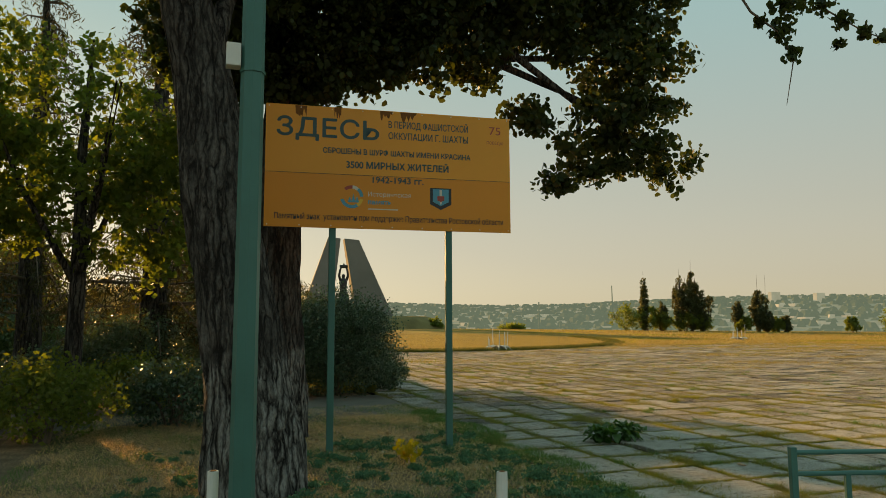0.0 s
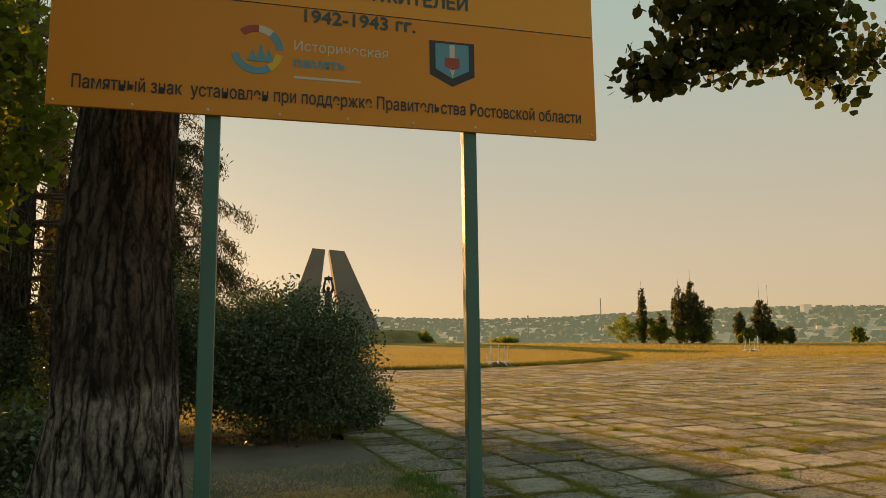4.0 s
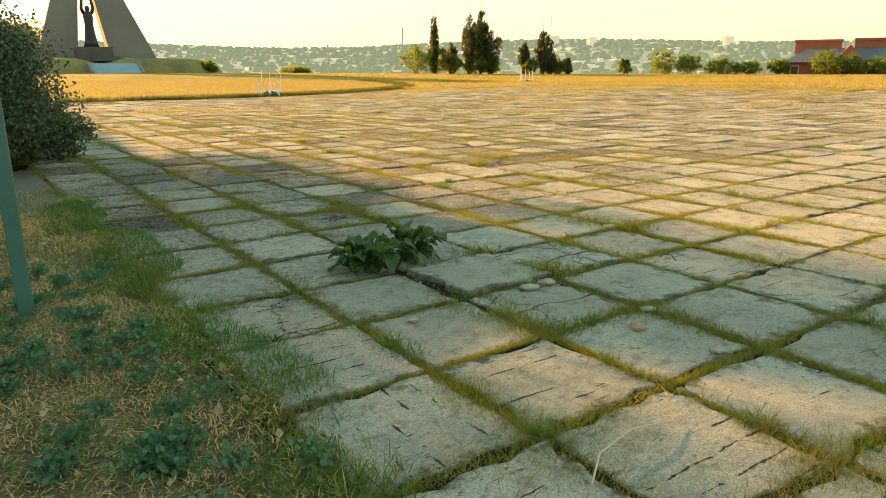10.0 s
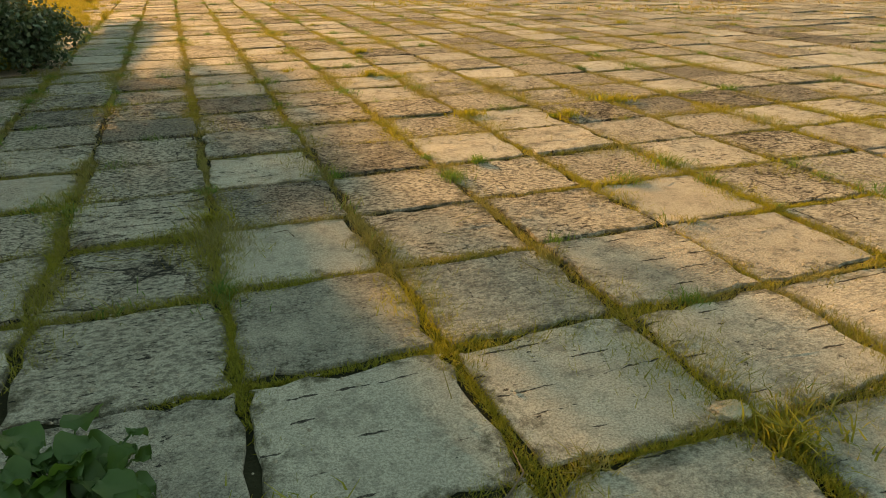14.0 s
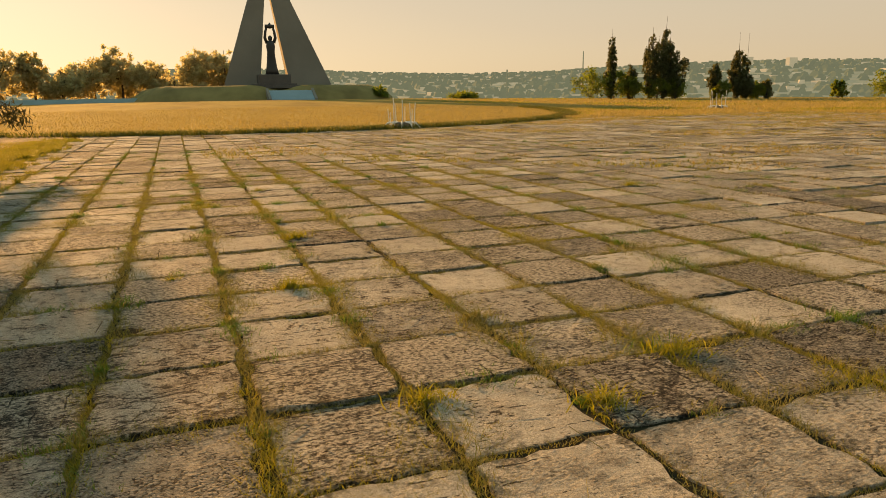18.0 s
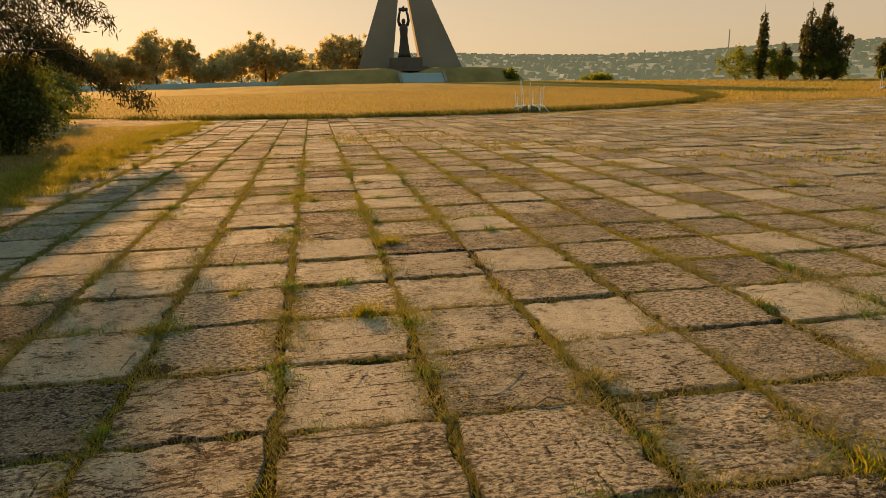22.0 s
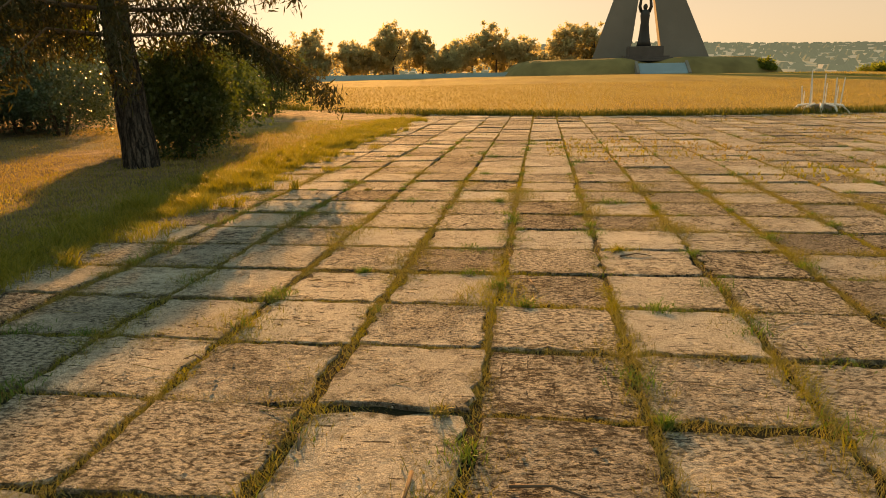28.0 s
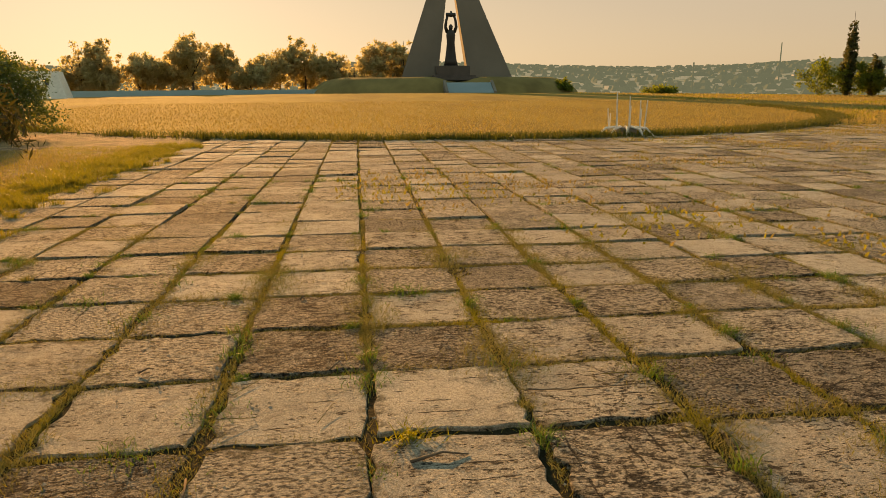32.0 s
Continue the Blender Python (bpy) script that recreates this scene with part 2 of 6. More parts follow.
    low = m.math("MULTIPLY", m.ramp(crag, ((0.42, 1.0), (0.51, 0.0))), rough)
    base = m.mix(m.math("MULTIPLY", low, 0.9), base, (0.062, 0.060, 0.053))
    base = m.mix(m.math("MULTIPLY", m.ramp(crag, ((0.55, 0.0), (0.66, 0.6))), rough), base, (0.64, 0.60, 0.52))
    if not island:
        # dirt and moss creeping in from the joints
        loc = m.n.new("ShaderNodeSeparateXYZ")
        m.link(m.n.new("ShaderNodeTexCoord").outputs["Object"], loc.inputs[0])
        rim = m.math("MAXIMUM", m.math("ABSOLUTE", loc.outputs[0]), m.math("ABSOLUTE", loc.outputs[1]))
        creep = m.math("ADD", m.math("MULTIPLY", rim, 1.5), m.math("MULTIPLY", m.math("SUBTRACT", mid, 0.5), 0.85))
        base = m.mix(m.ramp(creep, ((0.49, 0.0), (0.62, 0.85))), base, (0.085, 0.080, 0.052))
    base = m.mix(m.ramp(grain, ((0.55, 0.0), (0.70, 0.35))), base, (0.60, 0.56, 0.48))
    worn = m.math("MULTIPLY", worn, trodden)
    rock = m.mix(tone.outputs[0], (0.17, 0.168, 0.15), (0.44, 0.42, 0.37))
    rock = m.mix(m.ramp(stone, ((0.06, 1.0), (0.30, 0.0))), rock, (0.045, 0.042, 0.036))
    rock = m.mix(m.ramp(sand, ((0.38, 0.6), (0.52, 0.0))), rock, (0.075, 0.07, 0.06))
    col = m.mix(worn, base, rock)
    # Near-black fill: dirt in the holes plus the low sun's shadow, as colour.
    col = m.mix(m.math("MULTIPLY", holes, m.ramp(grain, ((0.40, 1.0), (0.62, 0.7)))), col, (0.018, 0.017, 0.016))
    m.color(col)
    h = m.math("SUBTRACT", m.math("MULTIPLY", sand, 0.42), m.math("MULTIPLY", holes, 0.85))
    h = m.math("ADD", h, m.math("MULTIPLY", m.math("MULTIPLY", worn, stone), 0.50))
    h = m.math("ADD", h, m.math("MULTIPLY", m.math("MULTIPLY", crag, rough), 1.7))
    h = m.math("ADD", h, m.math("ADD", m.math("MULTIPLY", mid, 0.50), m.math("MULTIPLY", grain, 0.12)))
    return m.bump(h, 1.0, 0.032).m


def ground_material():
    """Dry lawn soil: straw, bare earth and patches of green."""
    m = Mat("dry_lawn", 0.95)
    v = m.vec("World")
    big, mid, fine = m.noise(v, 0.35, 4), m.noise(v, 2.2, 5), m.noise(v, 38.0, 5, 0.7)
    c = m.mix(m.ramp(mid, ((0.35, 0.0), (0.65, 1.0))), (0.20, 0.145, 0.095), (0.46, 0.33, 0.21))
    c = m.mix(m.ramp(big, ((0.46, 0.0), (0.62, 0.6))), c, (0.12, 0.13, 0.05))
    c = m.mix(m.ramp(fine, ((0.40, 0.8), (0.55, 0.0))), c, (0.075, 0.06, 0.04))
    m.color(c)
    return m.bump(m.math("ADD", fine, mid), 1.0, 0.04).m


def field_material():
    m = Mat("dry_field", 0.95)
    v = m.vec("World")
    big, fine = m.noise(m.vec("World", (1, 0.35, 1)), 0.22, 4), m.noise(v, 16.0, 6, 0.7)
    c = m.mix(m.ramp(big, ((0.35, 0.0), (0.7, 1.0))), (0.24, 0.165, 0.042), (0.36, 0.265, 0.068))
    m.color(m.mix(m.math("MULTIPLY", fine, 0.5), c, (0.12, 0.085, 0.03)))
    return m.bump(fine, 0.9, 0.06).m


def bark_material(name="bark", limed=False):
    """Deeply furrowed bark: long uneven ridges between dark cracks; the foot limewashed long ago on some."""
    m = Mat(name, 0.95)
    w1 = m.noise(m.vec("Object", (1, 1, 0.6)), 5.0, 4)
    v = m.vec("Object", (1, 1, 0.10), m.combine(m.math("MULTIPLY", w1, 0.16), m.math("MULTIPLY", m.noise(m.vec("Object", (1, 1, 0.4)), 11.0, 4), 0.14), 0.0))
    ridge = m.noise(v, 15.0, 5, 0.62)
    vo = m.n.new("ShaderNodeTexVoronoi")
    vo.feature = "DISTANCE_TO_EDGE"
    vo.inputs["Scale"].default_value = 13.0
    m.link(v, vo.inputs["Vector"])
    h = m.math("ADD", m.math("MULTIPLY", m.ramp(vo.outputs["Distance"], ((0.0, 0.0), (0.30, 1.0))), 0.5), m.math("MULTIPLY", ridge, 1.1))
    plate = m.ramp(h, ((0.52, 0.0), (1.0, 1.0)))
    fine = m.noise(m.vec("Object", (1, 1, 0.35)), 55.0, 5, 0.65)
    big = m.noise(m.vec("Object", (1, 1, 0.6)), 1.7, 3)
    c = m.mix(m.ramp(big, ((0.35, 0.0), (0.65, 1.0))), (0.105, 0.095, 0.085), (0.18, 0.165, 0.15))
    c = m.mix(m.ramp(fine, ((0.40, 0.6), (0.58, 0.0))), c, (0.05, 0.045, 0.04))
    if limed:
        sep = m.n.new("ShaderNodeSeparateXYZ")
        m.link(m.n.new("ShaderNodeTexCoord").outputs["Object"], sep.inputs[0])
        band = m.math("ADD", sep.outputs[2], m.math("MULTIPLY", m.noise(m.vec("Object", (1, 1, 0.5)), 6.0, 4), 0.5))
        left = m.math("MULTIPLY", m.ramp(m.math("MULTIPLY", band, 0.4), ((0.60, 1.0), (0.66, 0.0))), m.ramp(fine, ((0.35, 0.25), (0.6, 0.8))))
        c = m.mix(left, c, (0.36, 0.35, 0.325))
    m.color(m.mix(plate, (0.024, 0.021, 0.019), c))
    return m.bump(m.math("ADD", h, m.math("MULTIPLY", fine, 0.25)), 1.0, 0.07).m


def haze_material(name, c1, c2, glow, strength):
    """Far land: greens and roofs, with bright evening haze painted in as emission."""
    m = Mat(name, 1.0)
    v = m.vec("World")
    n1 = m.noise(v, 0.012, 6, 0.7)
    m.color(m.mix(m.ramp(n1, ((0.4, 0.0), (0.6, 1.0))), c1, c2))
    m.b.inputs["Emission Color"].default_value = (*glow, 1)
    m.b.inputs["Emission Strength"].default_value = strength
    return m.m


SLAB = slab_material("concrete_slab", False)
SLAB_FAR = slab_material("concrete_slab_far", True)
GROUND = ground_material()
FIELD = field_material()
BARK = bark_material()
BARK_LIMED = bark_material("limed_bark", True)
SOIL = plain("joint_soil", (0.026, 0.025, 0.014), 0.95, vary=0.5, scale=10, bump=0.8, dist=0.02)
EARTH = plain("trodden_earth", (0.165, 0.15, 0.125), 0.95, vary=0.35, scale=2.5, bump=0.7, dist=0.02)
GREEN_PAINT = plain("green_paint", (0.035, 0.15, 0.125), 0.5, vary=0.18, scale=5, bump=0.1, dist=0.003)
BOARD_LOW = plain("deep_orange_board", (0.74, 0.25, 0.012), 0.45, vary=0.06, scale=3, bump=0.02)
BOARD = plain("orange_board", (0.80, 0.31, 0.025), 0.45, vary=0.06, scale=3, bump=0.02)
TEAL_INK = plain("dark_ink", (0.025, 0.075, 0.08), 0.5, vary=0.1)
BLACK_INK = plain("black_ink", (0.02, 0.025, 0.03), 0.5, vary=0.1)
WHITE_PAINT = plain("white_paint", (0.72, 0.71, 0.66), 0.6, vary=0.12, scale=12, bump=0.2)
PYLON = plain("pylon_concrete", (0.20, 0.187, 0.165), 0.85, vary=0.14, scale=0.8, bump=0.3, dist=0.05)
BRONZE = plain("dark_bronze", (0.035, 0.033, 0.032), 0.5, 0.4, vary=0.3, scale=2)
GRANITE = plain("dark_granite", (0.07, 0.062, 0.058), 0.5, vary=0.25, scale=3)
STEP = plain("pale_blue_steps", (0.25, 0.42, 0.49), 0.6, vary=0.1, scale=1)
BRICK = plain("red_brick", (0.36, 0.12, 0.075), 0.9, vary=0.2, scale=1.5)
ROOF = plain("slate_roof", (0.12, 0.12, 0.135), 0.7, vary=0.2, scale=1.5)
DARK_GLASS = plain("dark_window", (0.03, 0.035, 0.04), 0.15, vary=0.1)
TWIG = plain("twig_wood", (0.16, 0.125, 0.095), 0.9, vary=0.3, scale=20, bump=0.5)
LEAF_DARK = leaf_material("poplar_leaf", (0.020, 0.032, 0.012), (0.050, 0.070, 0.020), 0.35)
LEAF_BUSH = leaf_material("bush_leaf", (0.026, 0.062, 0.038), (0.090, 0.150, 0.085), 0.16, 0.42)
LEAF_MID = leaf_material("grove_leaf", (0.030, 0.065, 0.022), (0.095, 0.135, 0.045), 0.30, 0.5, (1.9, 1.9, 0.6))
LEAF_FAR = leaf_material("far_leaf", (0.055, 0.095, 0.024), (0.16, 0.185, 0.05), 0.58, 0.55, (1.9, 2.0, 0.5))
LEAF_POPLAR = leaf_material("far_poplar_leaf", (0.040, 0.055, 0.028), (0.095, 0.105, 0.048), 0.35)
# Leaf colour paled to stand in for haze over the distant row.
LEAF_HAZE = leaf_material("haze_tinted_leaf", (0.33, 0.305, 0.20), (0.50, 0.455, 0.30), 0.74, 0.7, (1.5, 1.45, 1.1))
NEEDLE = leaf_material("fir_needle", (0.020, 0.030, 0.014), (0.055, 0.055, 0.024), 0.30)
BIG_LEAF = leaf_material("burdock_leaf", (0.028, 0.085, 0.022), (0.065, 0.15, 0.036), 0.4, 0.5)
YELLOW_LEAF = leaf_material("yellow_leaf", (0.30, 0.26, 0.02), (0.45, 0.36, 0.03), 0.4)
GRASS_GREEN = leaf_material("green_grass", (0.040, 0.125, 0.030), (0.12, 0.22, 0.055), 0.30)
GRASS_DRY = leaf_material("dry_grass", (0.40, 0.26, 0.135), (0.78, 0.55, 0.33), 0.35)
GRASS_GOLD = leaf_material("golden_grass", (0.27, 0.205, 0.085), (0.40, 0.315, 0.13), 0.3, 0.6, (1.7, 1.6, 0.8))
GRASS_JOINT = leaf_material("joint_grass", (0.065, 0.105, 0.018), (0.32, 0.29, 0.055), 0.38, 0.55, (1.8, 1.8, 0.7))
GRASS_RIM = leaf_material("rim_grass_blade", (0.025, 0.055, 0.015), (0.12, 0.13, 0.032), 0.3)
GRASS_EDGE = leaf_material("edge_grass_blade", (0.050, 0.095, 0.022), (0.33, 0.29, 0.065), 0.40, 0.55, (1.8, 1.8, 0.7))
GRASS_YELLOW = leaf_material("yellow_grass", (0.11, 0.12, 0.035), (0.33, 0.29, 0.115), 0.28, 0.6, (1.5, 1.5, 0.8))
TURF = plain("olive_turf", (0.21, 0.165, 0.07), 0.95, vary=0.3, scale=1.2, bump=0.7, dist=0.08)
WEED = leaf_material("weed_leaf", (0.022, 0.105, 0.068), (0.11, 0.24, 0.14), 0.30)
# Emission below stands in for haze; this land gives off no light.
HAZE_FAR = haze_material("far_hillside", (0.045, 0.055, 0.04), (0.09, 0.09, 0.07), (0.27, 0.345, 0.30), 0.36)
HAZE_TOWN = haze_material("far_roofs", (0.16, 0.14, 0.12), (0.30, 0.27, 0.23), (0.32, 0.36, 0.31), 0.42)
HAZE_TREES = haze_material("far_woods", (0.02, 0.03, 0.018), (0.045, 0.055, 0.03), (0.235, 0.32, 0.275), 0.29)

# ---- mesh helpers ----


def mesh_np(name, verts, faces, mat, smooth=False):
    """A mesh from arrays; all faces have the same number of corners."""
    verts, faces = np.asarray(verts, np.float32), np.asarray(faces, np.int32)
    me = bpy.data.meshes.new(name)
    k = faces.shape[1]
    me.vertices.add(len(verts))
    me.vertices.foreach_set("co", verts.ravel())
    me.loops.add(faces.size)
    me.loops.foreach_set("vertex_index", faces.ravel())
    me.polygons.add(len(faces))
    me.polygons.foreach_set("loop_start", np.arange(0, faces.size, k, dtype=np.int32))
    me.polygons.foreach_set("loop_total", np.full(len(faces), k, np.int32))
    me.polygons.foreach_set("use_smooth", np.full(len(faces), bool(smooth)))
    me.update()
    me.validate()
    me.materials.append(mat)
    return me


def part(name, bm, material, parent=None, label="", smooth=False):
    """Links a bmesh as one mesh object under a thing or part."""
    me = bpy.data.meshes.new(name)
    bm.to_mesh(me)
    bm.free()
    if smooth:
        for p in me.polygons:
            p.use_smooth = True
    if material:
        me.materials.append(material)
    ob = new(name, me)
    ob.parent = parent
    return tagged(ob, label)


def put(name, me, parent=None, label=""):
    ob = new(name, me)
    ob.parent = parent
    return tagged(ob, label)


def thing(name, x, y, z, label, category, group="", rz=0.0):
    ob = new(name)
    ob.matrix_basis = pose(x, y, z, 0, 0, rz)
    ob.empty_display_size = 0.1
    return tagged(ob, label, category, group)


def box(bm, x0, x1, y0, y1, z0, z1, bevel=0.0):
    r = bmesh.ops.create_cube(bm, size=1.0)
    for v in r["verts"]:
        v.co = Vector(((x0 + x1) / 2 + v.co.x * (x1 - x0), (y0 + y1) / 2 + v.co.y * (y1 - y0), (z0 + z1) / 2 + v.co.z * (z1 - z0)))
    if bevel:
        es = list({e for v in r["verts"] for e in v.link_edges})
        bmesh.ops.bevel(bm, geom=es, offset=bevel, segments=2, profile=0.6, affect="EDGES")
    return bm


def prism(bm, bottom, top):
    """A solid between two rings of points of equal count."""
    a, b = [bm.verts.new(p) for p in bottom], [bm.verts.new(p) for p in top]
    n = len(a)
    bm.faces.new(a[::-1])
    bm.faces.new(b)
    for i in range(n):
        bm.faces.new((a[i], a[(i + 1) % n], b[(i + 1) % n], b[i]))
    return bm


def tube(bm, pts, radii, sides=8, rng=None, rough=0.0):
    """A tapered tube along points."""
    rings = []
    pts = [Vector(p) for p in pts]
    for i, p in enumerate(pts):
        d = (pts[min(i + 1, len(pts) - 1)] - pts[max(i - 1, 0)]).normalized()
        u = d.orthogonal().normalized() if abs(d.z) < 0.9 else Vector((1, 0, 0)).cross(d).normalized()
        w = d.cross(u)
        ring = []
        for k in range(sides):
            a = 2 * math.pi * k / sides
            r = radii[i] * (1 + (rng.uniform(-rough, rough) if rng else 0))
            ring.append(bm.verts.new(p + u * math.cos(a) * r + w * math.sin(a) * r))
        rings.append(ring)
    for r0, r1 in zip(rings, rings[1:]):
        for k in range(sides):
            bm.faces.new((r0[k], r0[(k + 1) % sides], r1[(k + 1) % sides], r1[k]))
    bm.faces.new(rings[0][::-1])
    bm.faces.new(rings[-1])
    return bm


def leaf_mesh(name, centres, size, mat, rng, aspect=0.7, droop=0.0):
    """Many small pointed leaves, one four-cornered blade at each centre."""
    c = np.asarray(centres, float)
    n = len(c)
    d = rng.normal(size=(n, 3))
    d[:, 2] -= droop
    d /= np.linalg.norm(d, axis=1)[:, None]
    e = np.cross(d, rng.normal(size=(n, 3)))
    e /= np.linalg.norm(e, axis=1)[:, None] + 1e-9
    s = size * rng.uniform(0.6, 1.4, (n, 1))
    if aspect > 0.8:
        w = e * s * aspect * 0.5
        v = np.stack([c - d * s * 0.5, c + w * 0.9 - d * s * 0.22, c + w * 0.75 + d * s * 0.14, c + d * s * 0.5, c - w * 0.75 + d * s * 0.14, c - w * 0.9 - d * s * 0.22], 1).reshape(-1, 3)
        return mesh_np(name, v, np.arange(6 * n).reshape(n, 6), mat)
    v = np.stack([c - d * s * 0.5, c + e * s * aspect * 0.5, c + d * s * 0.5, c - e * s * aspect * 0.5], 1).reshape(-1, 3)
    return mesh_np(name, v, np.arange(4 * n).reshape(n, 4), mat)


def blob_points(rng, n, centre, radii, shell=0.5):
    """Points in an ellipsoid, thinned towards its middle."""
    d = rng.normal(size=(n, 3))
    d /= np.linalg.norm(d, axis=1)[:, None]
    r = shell + (1 - shell) * rng.random((n, 1))
    return np.asarray(centre) + d * r * np.asarray(radii)


def blades(name, x, y, z, h, w, mat, rng, lean=0.5):
    """Grass blades: two segments each, bent over at random."""
    n = len(x)
    a, b = rng.uniform(0, 2 * np.pi, n), rng.uniform(0, 2 * np.pi, n)
    p = np.stack([x, y, np.broadcast_to(z, (n,))], 1)
    side = np.stack([np.cos(a), np.sin(a), np.zeros(n)], 1) * (w / 2)[:, None]
    k = lean * rng.uniform(0.2, 1.3, n) * h
    bend = np.stack([np.cos(b) * k, np.sin(b) * k, np.zeros(n)], 1)
    up = np.stack([np.zeros(n), np.zeros(n), h], 1)
    m = p + bend * 0.35 + up * 0.6
    tip = p + bend + up * rng.uniform(0.75, 1.0, n)[:, None]
    v = np.stack([p - side, p + side, m + side * 0.7, m - side * 0.7, tip + side * 0.15, tip - side * 0.15], 1).reshape(-1, 3)
    i = np.arange(n)[:, None] * 6
    f = np.concatenate([i + np.array([0, 1, 2, 3]), i + np.array([3, 2, 4, 5])], 0)
    return mesh_np(name, v, f, mat)


def short_blades(name, x, y, z, h, w, mat, rng, lean=0.9):
    """Short mat grass: one leaning spike each."""
    n = len(x)
    a, b = rng.uniform(0, 2 * np.pi, n), rng.uniform(0, 2 * np.pi, n)
    p = np.stack([x, y, np.broadcast_to(z, (n,))], 1)
    side = np.stack([np.cos(a), np.sin(a), np.zeros(n)], 1) * (w / 2)[:, None]
    k = lean * rng.uniform(0.2, 1.6, n) * h
    tip = p + np.stack([np.cos(b) * k, np.sin(b) * k, h], 1)
    return mesh_np(name, np.stack([p - side, p + side, tip], 1).reshape(-1, 3), np.arange(3 * n).reshape(n, 3), mat)


def smooth01(a, b, x):
    t = np.clip((x - a) / (b - a), 0, 1)
    return t * t * (3 - 2 * t)


def height(x, y):
    """The lie of the land."""
    x, y = np.asarray(x, float), np.asarray(y, float)
    r = np.hypot(x - 20, y - 40)
    rise = smooth01(45, 118, y) * 1.0 * np.exp(-(((x - 15) / 70) ** 2))
    valley = -38 * smooth01(112, 300, r)
    hill = 112 * smooth01(450, 2600, r) * (1 + 0.10 * np.sin(np.arctan2(x, y) * 9 + 1))
    return rise + valley + hill


PLAZA_X, PLAZA_Y = 48.8, 46.4


def in_lawn(x, y):
    """The gold oval of dry grass before the monument."""
    x, y = np.asarray(x, float), np.asarray(y, float)
    oval = ((x - 11) / 26) ** 2 + ((y - 70) / 32) ** 2 < 1
    return oval | ((y >= 70) & (x > -15) & (x < 37))


# ---- the ground ----
def build_ground():
    ax = np.unique(np.concatenate([np.linspace(-12, 60, 73), np.linspace(-140, 190, 111), np.sign(np.linspace(-1, 1, 81)) * np.abs(np.linspace(-1, 1, 81)) ** 2.2 * 4200]))
    ay = np.unique(np.concatenate([np.linspace(-15, 50, 66), np.linspace(-120, 260, 127), np.sign(np.linspace(-1, 1, 81)) * np.abs(np.linspace(-1, 1, 81)) ** 2.2 * 4200]))
    gx, gy = np.meshgrid(ax, ay)
    z = height(gx, gy) - 0.075 * ((gx > 1.2) & (gx < PLAZA_X + 0.6) & (gy > -8) & (gy < PLAZA_Y + 0.6))
    v = np.stack([gx, gy, z], -1).reshape(-1, 3)
    nx, ny = len(ax), len(ay)
    i = (np.arange(ny - 1)[:, None] * nx + np.arange(nx - 1)).ravel()
    f = np.stack([i, i + 1, i + nx + 1, i + nx], 1)
    me = mesh_np("ground", v, f, GROUND, True)
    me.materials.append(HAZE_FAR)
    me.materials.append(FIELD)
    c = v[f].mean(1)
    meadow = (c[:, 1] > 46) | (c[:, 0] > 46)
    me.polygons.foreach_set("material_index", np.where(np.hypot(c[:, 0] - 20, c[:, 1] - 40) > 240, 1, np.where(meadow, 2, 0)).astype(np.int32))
    me.polygons.foreach_set("use_smooth", np.ones(len(f), bool))
    tagged(new("ground", me), "dry trampled earth and lawn running to far hills", "ground", kind="structure")


build_ground()


def build_lawn():
    ys = np.concatenate([np.linspace(38.05, 70, 60), np.linspace(71, 117, 40)])
    rows = []
    for y in ys:
        if y < 70:
            k = 26 * math.sqrt(max(0.0, 1 - ((y - 70) / 32) ** 2))
            xs = np.linspace(11 - k, 11 + k, 41)
        else:
            xs = np.linspace(-15, 37, 41)
        rows.append(np.stack([xs, np.full(41, y), height(xs, np.full(41, y)) + 0.03], 1))
    v = np.concatenate(rows)
    i = (np.arange(len(ys) - 1)[:, None] * 41 + np.arange(40)).ravel()
    f = np.stack([i, i + 1, i + 42, i + 41], 1)
    tagged(new("lawn", mesh_np("lawn", v, f, FIELD, True)), "oval lawn of dry golden grass before the monument", "lawn", kind="structure")


build_lawn()


def build_path():
    xs, f = np.linspace(-9, 1.56, 54), np.linspace(0, 1, 21)
    lo = 8.6 + 0.25 * np.sin(xs * 1.3) + 0.12 * np.sin(xs * 4.1 + 1)
    hi = 12.9 + 0.3 * np.sin(xs * 0.9 + 2)
    gy = lo[None] + (hi - lo)[None] * f[:, None]
    gx = np.broadcast_to(xs, gy.shape)
    z = 0.012 * np.sin(np.pi * f)[:, None] + 0.004 * np.sin(gx * 3.3) * np.sin(gy * 2.7) - 0.006 * ((f == 0) | (f == 1))[:, None]
    i = (np.arange(20)[:, None] * 54 + np.arange(53)).ravel()
    me = mesh_np("path", np.stack([gx, gy, z], -1).reshape(-1, 3), np.stack([i, i + 1, i + 55, i + 54], 1), EARTH, True)
    tagged(new("path", me), "trodden bare grey earth before the bushes", "path", kind="structure")


build_path()

# ---- memorial ----
MX, MY = 22.1, 135.0


